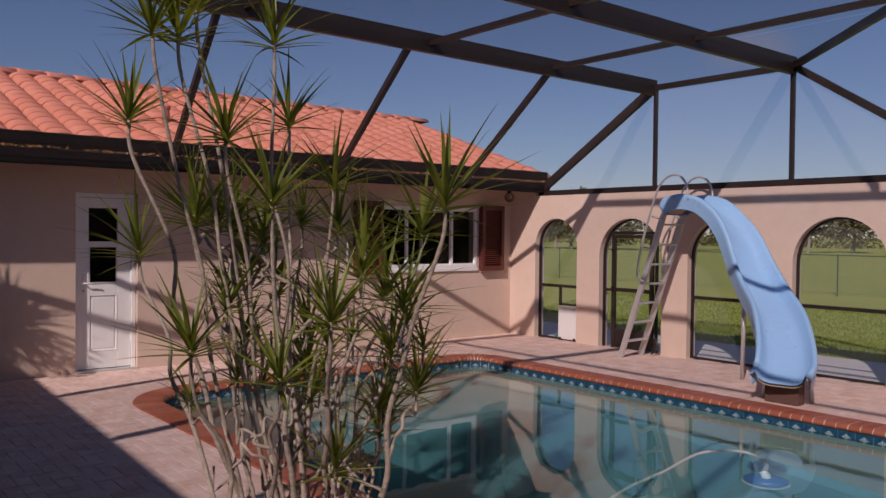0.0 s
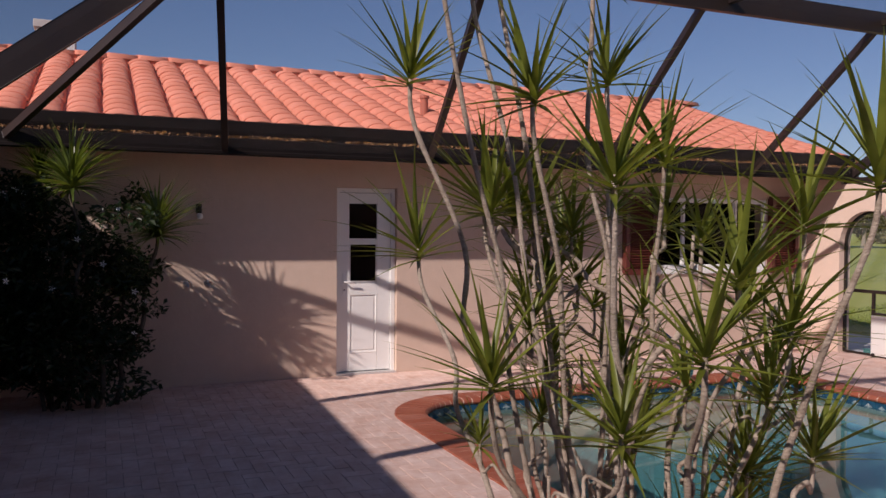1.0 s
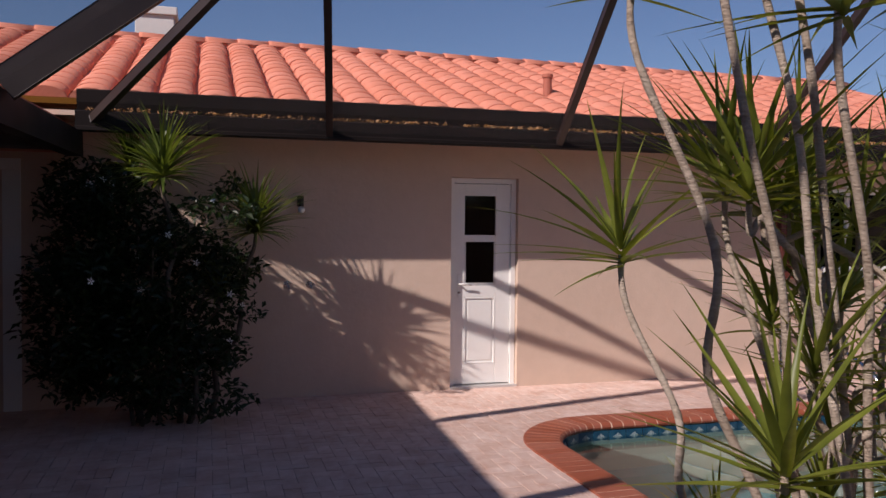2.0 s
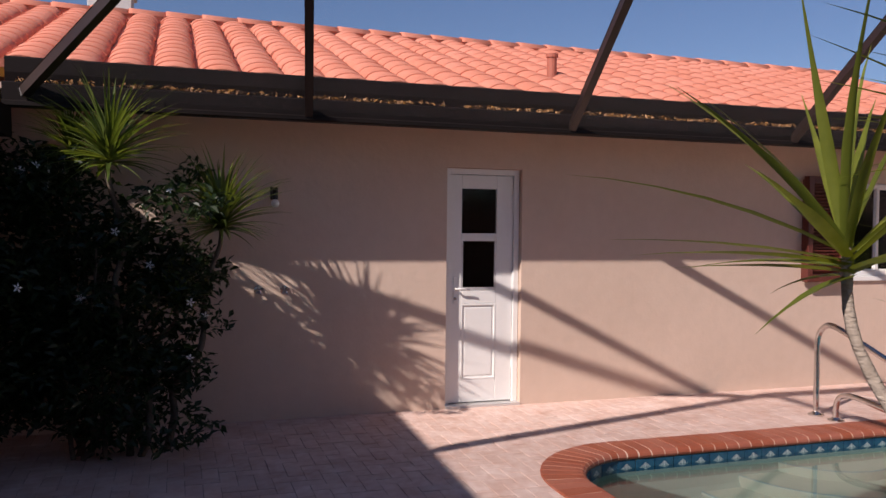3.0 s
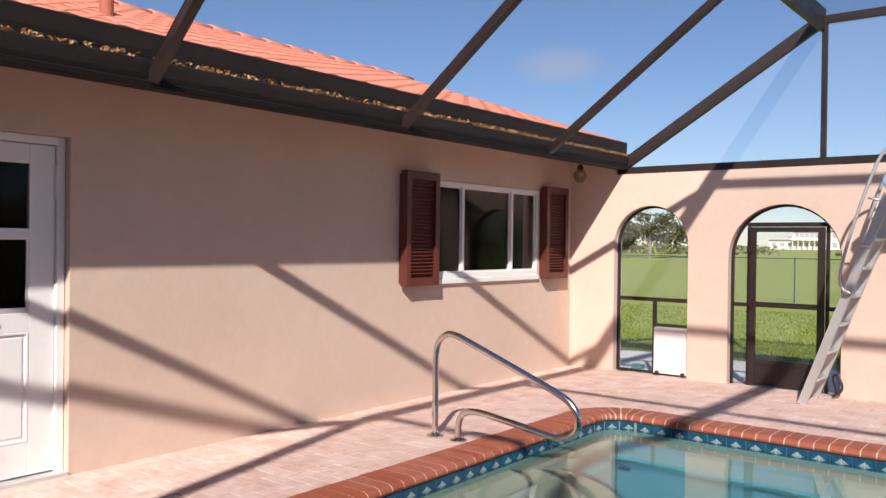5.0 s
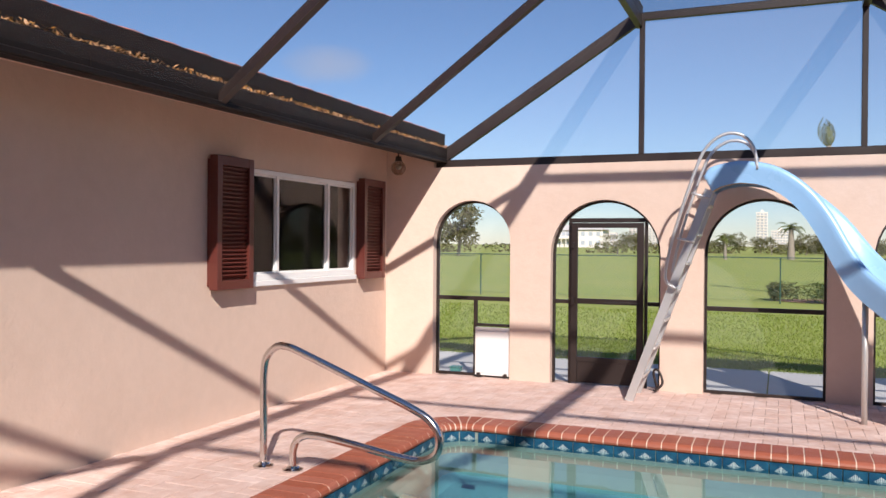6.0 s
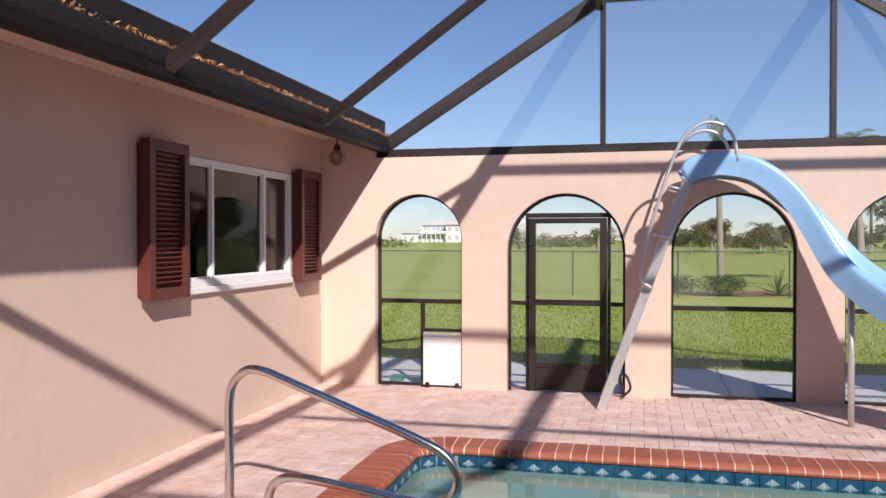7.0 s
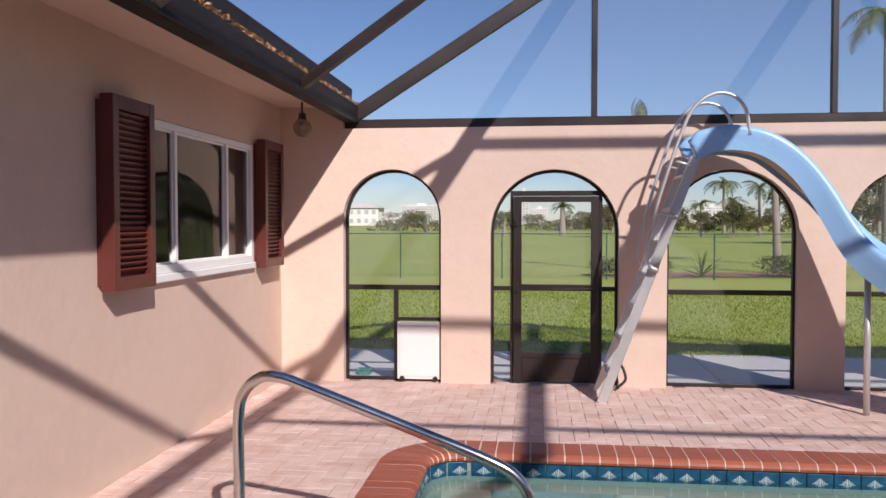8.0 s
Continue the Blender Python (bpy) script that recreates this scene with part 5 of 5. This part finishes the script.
def frond_mesh(seed, length, leaflets=26, fan=False):
    rnd = random.Random(seed)
    vs, fs = [], []
    segs = leaflets
    p, ang = Vector((0, 0, 0)), 0.75
    for s in range(segs):
        t = s / segs
        d = Vector((math.cos(ang), 0, math.sin(ang)))
        q = p + d * (length / segs)
        up = Vector((-math.sin(ang), 0, math.cos(ang)))
        k = len(vs)
        vs += [p + Vector((0, -0.018 * (1 - t) - 0.004, 0)), p + Vector((0, 0.018 * (1 - t) + 0.004, 0)), q]
        fs.append((k, k + 1, k + 2))
        L = length * 0.30 * math.sin(math.pi * min(1, 0.18 + t * 0.8)) * rnd.uniform(0.85, 1.1)
        for sg in (-1, 1):
            k = len(vs)
            tip = p + d * L * 0.55 + Vector((0, sg * L * 0.75, 0)) - up * L * rnd.uniform(0.1, 0.4)
            w = length * 0.016
            vs += [p - d * w, p + d * w, tip]
            fs.append((k, k + 1, k + 2))
        p, ang = q, ang - 1.9 / segs
    me = bpy.data.meshes.new("frond")
    me.from_pydata(vs, [], fs)
    me.materials.append(PALM_LEAF)
    return me


FRONDS = [frond_mesh(1, 2.0), frond_mesh(2, 1.8), frond_mesh(3, 1.5)]


def make_palm(x, y, height, r=0.11, size=1.0, seed=0, count=15, label="slim palm tree with a grey trunk on the lawn", steep=0.0):
    rnd = random.Random(seed + 70)
    p = thing("palm_tree", (x, y, -0.1), label, "palm tree", "palms on the lawn")
    bm = bmesh.new()
    lean = Vector((rnd.uniform(-0.25, 0.25), rnd.uniform(-0.2, 0.2), 0))
    line = bent([(0, 0, -0.1), tuple(lean * 0.3 + Vector((0, 0, height * 0.4))), tuple(lean + Vector((0, 0, height)))], 10)
    tube(bm, line, lambda t: r * (1.35 - 0.6 * t) * (1 + 0.03 * math.sin(t * 90)), 12)
    part("trunk", bm, TRUNK, p, smooth=True)
    for i in range(count):
        m = Matrix.Translation(lean + Vector((0, 0, height - 0.05))) @ Matrix.Rotation(i * 2.4 + rnd.uniform(-0.3, 0.3), 4, "Z") @ Matrix.Rotation(rnd.uniform(-0.55, 0.65 - steep) - steep * 0.5, 4, "Y") @ Matrix.Scale(size * rnd.uniform(0.8, 1.15), 4)
        piece("frond", rnd.choice(FRONDS), p, m)
    return p


make_palm(5.45, 24.6, 4.45, 0.085, 0.50, 1, 6, steep=1.7)
make_palm(9.3, 24.6, 4.3, 0.10, 0.62, 2, 10, steep=0.2)
make_palm(12.9, 26.0, 8.0, 0.13, 0.9, 3, 12)
FAR_PALM = "palm tree far out on the lawn"
make_palm(5.2, 100.0, 3.5, 0.34, 1.1, 5, 20, label="stout palm tree far out on the lawn")
for i, (px, py, ph, r, size) in enumerate(((27.4, 114.6, 7.0, 0.20, 1.7), (24.6, 115.3, 4.0, 0.20, 1.3), (32.6, 116.8, 6.4, 0.21, 1.6), (33.9, 113.0, 5.0, 0.22, 1.5), (46.0, 111.0, 6.2, 0.20, 1.5),
                                           (19.0, 118.0, 3.2, 0.20, 1.2), (40.5, 112.0, 6.8, 0.18, 1.5), (13.5, 112.0, 3.0, 0.18, 1.0), (29.8, 120.0, 4.6, 0.18, 1.3), (-1.7, 96.0, 2.3, 0.16, 0.8), (-14.5, 120.0, 2.6, 0.18, 0.9))):
    make_palm(px, py, ph, r, size, 20 + i, 18, FAR_PALM)

MULCH = surface("mulch", (0.26, 0.13, 0.085), (0.17, 0.09, 0.06), big=3, fine=30, rough=0.95, bump=0.5)
bm = bmesh.new()
for cx, cy, rx, ry in ((5.4, 22.9, 1.5, 0.9), (8.0, 23.6, 3.0, 1.1)):
    bm.faces.new([bm.verts.new((cx + rx * math.cos(a * 0.2618) * (1 + 0.08 * math.sin(a * 2.1)), cy + ry * math.sin(a * 0.2618), -0.045 if cx < 6 else -0.041)) for a in range(24)])
tagged(part("mulch_bed", bm, MULCH), "brown mulch bed round the palms", "mulch", kind="stuff")


def make_hedge(x, y, w, h, seed, label="low clipped bush in the mulch bed"):
    b = thing("bush", (x, y, -0.05), label, "bush", "bushes by the fence")
    rnd = random.Random(seed)
    blobs = [((x + rnd.uniform(-w, w) * 0.6, y + rnd.uniform(-0.25, 0.25), h * 0.5), (w * 0.42, 0.38, h * 0.52)) for _ in range(5)]
    under(leaf_cloud("foliage", blobs, 1500, 0.11, seed, PALM_LEAF if seed % 2 else TREE_LEAF, 0.3), b)


make_hedge(5.3, 22.2, 0.95, 0.50, 41)
make_hedge(8.9, 23.0, 1.0, 0.55, 42)
make_hedge(4.2, 23.0, 0.5, 0.45, 44)
ag = thing("yucca", (6.75, 22.6, -0.05), "spindly yucca in the mulch bed", "plant")
piece("leaf_head", strap_cluster("leaf_head", 26, 0.95, 0.06, 0.25, 77, upright=0.4, material=PALM_LEAF), ag, pose(0, 0, 0.05))


def make_tree(x, y, h, w, seed, label, category="tree"):
    rnd = random.Random(seed)
    t = thing("tree", (x, y, -0.1), label, category, "trees beyond the lawn")
    bm = bmesh.new()
    tube(bm, bent([(0, 0, -0.1), (rnd.uniform(-0.2, 0.2), 0, h * 0.3), (rnd.uniform(-0.4, 0.4), 0, h * 0.6)], 6), lambda q: 0.035 * h * (1 - 0.6 * q), 8)
    for i in range(5):
        a = rnd.uniform(0, 6.28)
        z = h * rnd.uniform(0.28, 0.5)
        tube(bm, [Vector((0, 0, z)), Vector((math.cos(a) * w * 0.3, math.sin(a) * w * 0.3, z + h * 0.2)), Vector((math.cos(a) * w * 0.5, math.sin(a) * w * 0.5, z + h * 0.38))], lambda q: 0.015 * h * (1 - 0.7 * q), 6)
    part("trunk", bm, TRUNK, t)
    blobs = [((rnd.uniform(-w, w) * 0.55, rnd.uniform(-w, w) * 0.4, h * rnd.uniform(0.32, 0.88)), (w * rnd.uniform(0.22, 0.38), w * 0.3, h * rnd.uniform(0.10, 0.2))) for _ in range(9)]
    under(leaf_cloud("crown", [((c[0] + x, c[1] + y, c[2] - 0.1), r) for c, r in blobs], 2200, 0.085 * h, seed, TREE_LEAF), t)
    return t


# the dense grove to the west of the arches, and looser trees round the course
rt = random.Random(33)
for i in range(12):
    make_tree(-62 + i * 2.8 + rt.uniform(-1, 1), 66 + i * 2.0 + rt.uniform(-4, 4), rt.uniform(5.2, 7.2), rt.uniform(3.0, 4.4), 100 + i, "feathery dense tree at the edge of the course")
for i in range(9):
    make_tree(24 + i * 5.2 + rt.uniform(-2, 2), 70 + rt.uniform(-10, 14) - i * 2.2, rt.uniform(5.0, 8.5), rt.uniform(3.5, 5.5), 130 + i, "grey-green tree beyond the lawn")
for i in range(3, 16):
    make_tree(-34 + i * 5.0 + rt.uniform(-2, 2), 125 + rt.uniform(-6, 14), rt.uniform(2.2, 4.0), rt.uniform(2.4, 4.6), 160 + i, "low scrubby tree along the far edge of the lawn")


for i in range(12):
    make_tree(9 + i * 2.4 + rt.uniform(-1, 1), 98 + rt.uniform(-10, 14), rt.uniform(2.6, 4.6), rt.uniform(2.0, 3.4), 190 + i, "brownish tree among the palms")


def far_belt():
    """The low belt of woods and scrub along the horizon."""
    rnd = random.Random(3)
    blobs = [((x + rnd.uniform(-3, 3), 150 + rnd.uniform(-8, 12), rnd.uniform(0.5, 1.1)), (rnd.uniform(3, 7), 4, rnd.uniform(0.7, 1.7))) for x in range(-130, 210, 5) if not -50 < x < -27]
    blobs += [((-70 - i * 5, 130 - i * 12 + rnd.uniform(-4, 4), 2.5), (5, 5, 3.5)) for i in range(9)]
    blobs += [((75 + i * 4, 120 - i * 10 + rnd.uniform(-4, 4), 2.5), (6, 6, 4.0)) for i in range(9)]
    ob = leaf_cloud("far_woods", blobs, 30000, 0.8, 8, TREE_LEAF, 0.6)
    return tagged(ob, "hazy belt of woods along the horizon", "woods", kind="stuff")


far_belt()

PALE = surface("pale_render", (0.72, 0.66, 0.60), (0.62, 0.56, 0.50), big=0.2, fine=2, rough=0.8, bump=0)
PANE = surface("far_window", (0.36, 0.38, 0.41), (0.44, 0.46, 0.48), big=0.5, fine=2, rough=0.25, bump=0)
FAR_ROOF = surface("grey_roof", (0.50, 0.47, 0.45), (0.42, 0.39, 0.37), big=0.3, fine=2, rough=0.8, bump=0)


def make_tower(x, y, w, h, floors, bays, label):
    """A slab of flats: walls, projecting floor bands and recessed windows, storey by storey."""
    t = thing("apartment_building", (x * 2.1, y * 2.1, -0.1), label, "building", "flats on the horizon")
    h *= 1.08
    d = w * 0.4
    part("wall", boxes((-w / 2, w / 2, 0, d, 0, h)), PALE, t)
    part("roof", boxes((-w / 2 - 0.4, w / 2 + 0.4, -0.4, d + 0.4, h, h + 0.9), (-w * 0.12, w * 0.12, d * 0.3, d * 0.7, h + 0.9, h + 3.4)), PALE, t)
    fh, bw = h / floors, w / bays
    pane = mesh_of("window", boxes((-bw * 0.34, bw * 0.34, -0.06, 0.05, 0, fh * 0.56)), PANE)
    slab = mesh_of("balcony", boxes((-w / 2 + 0.3, w / 2 - 0.3, -0.9, 0, -0.12, 0.12), (-w / 2 + 0.3, w / 2 - 0.3, -0.9, -0.8, 0.12, fh * 0.22)), PALE)
    for i in range(floors):
        piece("balcony", slab, t, pose(0, 0, i * fh + 0.13))
        for k in range(bays):
            piece("window", pane, t, pose(-w / 2 + (k + 0.5) * bw, 0, i * fh + fh * 0.28))


make_tower(-60.4, 424, 42, 18.5, 8, 12, "long pale slab of flats on the horizon")
make_tower(-82, 424, 22, 13, 5, 6, "low pale block of flats on the horizon")
make_tower(-6.7, 428, 11, 33, 12, 3, "slim tall block of flats on the horizon")
make_tower(1.5, 440, 17, 16, 6, 6, "pale block of flats on the horizon")
make_tower(87, 420, 20, 16.5, 6, 6, "pale block of flats on the horizon")
make_tower(101, 430, 26, 12, 4, 8, "low pale block of flats on the horizon")
make_tower(123, 310, 20, 26, 9, 6, "tall pale block of flats on the horizon")
make_tower(-104, 440, 24, 12, 4, 7, "low pale block of flats on the horizon")


def make_clubhouse():
    h = thing("clubhouse", (-109, 441, -0.1), "large white clubhouse with terraces and grey hipped roofs", "house")
    for name, x0, x1, y0, y1, z0, z1 in (("ground_floor", -10, 13, 0, 9, 0, 3.2), ("upper_floor", -4, 13, 1, 8, 3.2, 6.0), ("wing", 4, 13, -3, 0, 0, 6.0)):
        part(name, boxes((x0, x1, y0, y1, z0, z1)), PALE, h)

    def hip(name, x0, x1, y0, y1, z, rise):
        bm = bmesh.new()
        e = 0.7
        a = [bm.verts.new(q) for q in ((x0 - e, y0 - e, z), (x1 + e, y0 - e, z), (x1 + e, y1 + e, z), (x0 - e, y1 + e, z))]
        m = min(x1 - x0, y1 - y0) / 2
        r = [bm.verts.new((x0 + m, (y0 + y1) / 2, z + rise)), bm.verts.new((x1 - m, (y0 + y1) / 2, z + rise))] if x1 - x0 > y1 - y0 else [bm.verts.new(((x0 + x1) / 2, y0 + m, z + rise)), bm.verts.new(((x0 + x1) / 2, y1 - m, z + rise))]
        if x1 - x0 > y1 - y0:
            for f in ((a[0], a[1], r[1], r[0]), (a[1], a[2], r[1]), (a[2], a[3], r[0], r[1]), (a[3], a[0], r[0])):
                bm.faces.new(f)
        else:
            for f in ((a[0], a[1], r[0]), (a[1], a[2], r[1], r[0]), (a[2], a[3], r[1]), (a[3], a[0], r[0], r[1])):
                bm.faces.new(f)
        bm.faces.new(a[::-1])
        part(name, bm, FAR_ROOF, h)
    hip("roof", -10, -4, 0, 9, 3.2, 1.5)
    hip("roof", -4, 13, 1, 8, 6.0, 1.9)
    hip("roof", 4, 13, -3, 1.5, 6.05, 1.5)
    pane = mesh_of("window", boxes((-0.55, 0.55, -0.08, 0.05, 0, 1.5)), PANE)
    for k in range(6):
        piece("window", pane, h, pose(-8.8 + k * 2.2, 0, 0.9))
        piece("window", pane, h, pose(-3 + k * 1.3, 1, 3.9))
    for k in range(4):
        piece("window", pane, h, pose(5.1 + k * 2.2, -3, 0.9))
        piece("window", pane, h, pose(5.1 + k * 2.2, -3, 3.9))
    for k in range(6):
        part("column", boxes((-3.5 + k * 1.4, -3.3 + k * 1.4, -2.2, -2.0, 0, 3.0)), PALE, h)
    part("terrace", boxes((-4, 4, -2.4, 0, 3.0, 3.2), (-4, 4, -2.4, -2.3, 3.2, 3.95)), PALE, h)
    h.scale = (1.9, 1.5, 1.6)


make_clubhouse()

tray = thing("plant_tray", (0.66, 7.35, -0.03), "teal plastic tray on the concrete walk", "tray")
part("base", boxes((-0.06, 0.06, -0.05, 0.05, 0, 0.045), bevel=0.01), TEAL, tray)
part("rim", boxes((-0.068, 0.068, -0.058, 0.058, 0.045, 0.056), bevel=0.004), TEAL, tray)


def make_grass():
    """Blades of the lawn nearest the arches."""
    rnd = random.Random(2)
    vs, fs = [], []
    for i in range(100000):
        y = 8.8 + 9.0 * rnd.random() ** 1.7
        x = rnd.uniform(-2.5 - (y - 9) * 0.45, 9.0 + (y - 9) * 0.7)
        h, a, w = rnd.uniform(0.025, 0.055), rnd.uniform(0, 6.28), 0.005 + 0.0008 * (y - 9)
        dx, dy = math.cos(a), math.sin(a)
        k = len(vs)
        vs += [(x - dy * w, y + dx * w, -0.062), (x + dy * w, y - dx * w, -0.062), (x + dx * h * 0.7, y + dy * h * 0.7, -0.062 + h)]
        fs.append((k, k + 1, k + 2))
    me = bpy.data.meshes.new("grass")
    me.from_pydata(vs, [], fs)
    me.materials.append(GRASS)
    return tagged(new("grass", me), "mown green grass blades", "grass", kind="stuff")


GRASS = leaf_material("grass_blade", (0.235, 0.31, 0.045), (0.32, 0.38, 0.075))
make_grass()


# ---- the small pieces of the setting ----
def brick_mesh(name, prof, half0, half1, material):
    """A bullnosed brick: a profile along its length (into the pool), tapered in width from half0 to half1."""
    bm = bmesh.new()
    d0, d1 = prof[0][0], max(d for d, _ in prof)
    rows = []
    for sgn in (-1, 1):
        rows.append([bm.verts.new((d, sgn * (half0 + (half1 - half0) * (d - d0) / (d1 - d0)), z)) for d, z in prof])
    for k in range(len(prof) - 1):
        bm.faces.new((rows[0][k], rows[0][k + 1], rows[1][k + 1], rows[1][k]))
    bm.faces.new(rows[0][::-1])
    bm.faces.new(rows[1])
    bmesh.ops.recalc_face_normals(bm, faces=bm.faces)
    return mesh_of(name, bm, material)


def lay_coping():
    prof = [(0.0, -0.01), (0.0, 0.008), (0.004, 0.012), (0.24, 0.014), (0.272, 0.009), (0.290, -0.006), (0.296, -0.022), (0.290, -0.038), (0.272, -0.046)]
    n = len(OUTER)
    kinds = {}
    inn = inward(OUTER, 0.29)
    for i, p in enumerate(OUTER):
        a, b = OUTER[i - 1], OUTER[(i + 1) % n]
        t = (b - a).normalized()
        h0 = round(((b - a).length / 4 - 0.0054) * 500) / 500
        h1 = round(((inn[(i + 1) % n] - inn[i - 1]).length / 4 - 0.0054) * 500) / 500
        if (h0, h1) not in kinds:
            kinds[h0, h1] = brick_mesh("brick", prof, h0, h1, COPING)
        d = Vector((t.y, -t.x, 0))
        m = Matrix((d, Vector((-d.y, d.x, 0)), Vector((0, 0, 1)))).transposed().to_4x4()
        m.translation = p + Vector((0, 0, random.uniform(-0.0015, 0.0015)))
        piece("brick", kinds[h0, h1], pool, Matrix.Translation(-pool.location) @ m)


def tile_material():
    """A glazed blue tile with a pale fan motif."""
    m, nt, b = nodes_of("glazed_blue_tile")
    sep = nt.nodes.new("ShaderNodeSeparateXYZ")
    nt.links.new(coords(nt, False), sep.inputs[0])

    def math_(op, a, c=None):
        q = nt.nodes.new("ShaderNodeMath")
        q.operation = op
        for sock, v in zip(q.inputs, (a, c)):
            if v is None:
                continue
            if isinstance(v, (int, float)):
                sock.default_value = v
            else:
                nt.links.new(v, sock)
        return q.outputs[0]
    ax = math_("ABSOLUTE", sep.outputs["Y"])
    az = math_("ABSOLUTE", math_("SUBTRACT", sep.outputs["Z"], 0.008))
    dia = math_("ADD", ax, math_("MULTIPLY", az, 1.25))
    inside = math_("LESS_THAN", dia, 0.053)
    ribs = math_("GREATER_THAN", math_("SINE", math_("MULTIPLY", math_("DIVIDE", ax, math_("ADD", math_("SUBTRACT", 0.075, sep.outputs["Z"]), 0.02)), 42.0)), -0.35)
    low = math_("LESS_THAN", math_("ADD", ax, math_("MULTIPLY", math_("ADD", sep.outputs["Z"], 0.085), 1.0)), 0.030)
    fan = math_("MULTIPLY", inside, ribs)
    col = mixed(nt, (0.008, 0.045, 0.10), (0.02, 0.10, 0.17), noise_of(nt, coords(nt), 14))
    col = mixed(nt, col, (0.42, 0.47, 0.46), fan)
    col = mixed(nt, col, (0.03, 0.15, 0.21), low)
    nt.links.new(col, b.inputs["Base Color"])
    b.inputs["Roughness"].default_value = 0.22
    return m


def lay_waterline_tiles():
    m = tile_material()
    line = round_rect(CX0 + 0.262, CY0 + 0.262, CX1 - 0.262, CY1 - 0.262, *(r - 0.262 for r in RADII), step=0.152)
    n = len(line)
    bm = boxes((-0.004, 0.006, -0.0735, 0.0735, -0.0735, 0.0735), bevel=0.002)
    me = mesh_of("waterline_tile", bm, m)
    for i, p in enumerate(line):
        t = (line[(i + 1) % n] - line[i - 1]).normalized()
        d = Vector((t.y, -t.x, 0))
        mm = Matrix((d, Vector((-d.y, d.x, 0)), Vector((0, 0, 1)))).transposed().to_4x4()
        mm.translation = p + Vector((0, 0, -0.123)) + d * 0.012
        piece("waterline_tile", me, pool, Matrix.Translation(-pool.location) @ mm)


def lay_pavers():
    """Herringbone pavers; those in front of the arches are single pieces, the rest are joined."""
    L, W, g = 0.205, 0.1025, 0.0019
    def paver(bm_or_none, half_l, half_w):
        a, b, c = half_l - g, half_w - g, 0.003
        return [Vector(v) for v in ((-a, -b, -0.01), (a, -b, -0.01), (a, b, -0.01), (-a, b, -0.01),
                                    (-a, -b, -0.0014), (a, -b, -0.0014), (a, b, -0.0014), (-a, b, -0.0014),
                                    (-a + c, -b + c, 0), (a - c, -b + c, 0), (a - c, b - c, 0), (-a + c, b - c, 0))]
    base = paver(None, L / 2, W / 2)
    faces = [(8, 9, 10, 11)] + [(k, (k + 1) % 4, (k + 1) % 4 + 4, k + 4) for k in range(4)] + [(k + 4, (k + 1) % 4 + 4, (k + 1) % 4 + 8, k + 8) for k in range(4)]
    me = bpy.data.meshes.new("paver")
    me.from_pydata(base, [], faces)
    me.materials.append(PAVER_PIECE)
    vs, fs = [], []
    made = 0
    def lay(cx, cy, turned):
        nonlocal made
        hx, hy = (W / 2, L / 2) if turned else (L / 2, W / 2)
        if cx < -0.05 or cx > 13.85 or cy > 6.93 or cy < -5.05:
            return
        if all(in_pool(cx + sx * hx, cy + sy * hy, -0.08) for sx in (-1, 1) for sy in (-1, 1)):
            return
        if any(in_pool(cx + sx * hx, cy + sy * hy, -0.25) for sx in (-1, 1) for sy in (-1, 1)):
            return
        m = pose(cx, cy, random.uniform(-0.002, 0.0015), random.uniform(-0.3, 0.3), random.uniform(-0.3, 0.3), (90 if turned else 0) + random.uniform(-0.8, 0.8))
        if 1.6 < cx < 4.9 and 5.05 < cy < 6.9 and made < 300:
            piece("paver", me, floor, m)
            made += 1
            return
        k = len(vs)
        vs.extend(m @ v for v in base)
        fs.extend(tuple(i + k for i in f) for f in faces)
    for i in range(-3, 138):
        for j in range(-50, 70):
            k = (i - j) % 4
            if k == 0:
                lay((i + 1) * W, (j + 0.5) * W, False)
            elif k == 3:
                lay((i + 0.5) * W, (j + 1) * W, True)
    mf = bpy.data.meshes.new("paver_field")
    mf.from_pydata(vs, [], fs)
    mf.materials.append(PAVER)
    ob = tagged(new("paver_field", mf), "worn pink clay pavers", kind="stuff")
    ob.parent = floor


lay_coping()
lay_waterline_tiles()
lay_pavers()
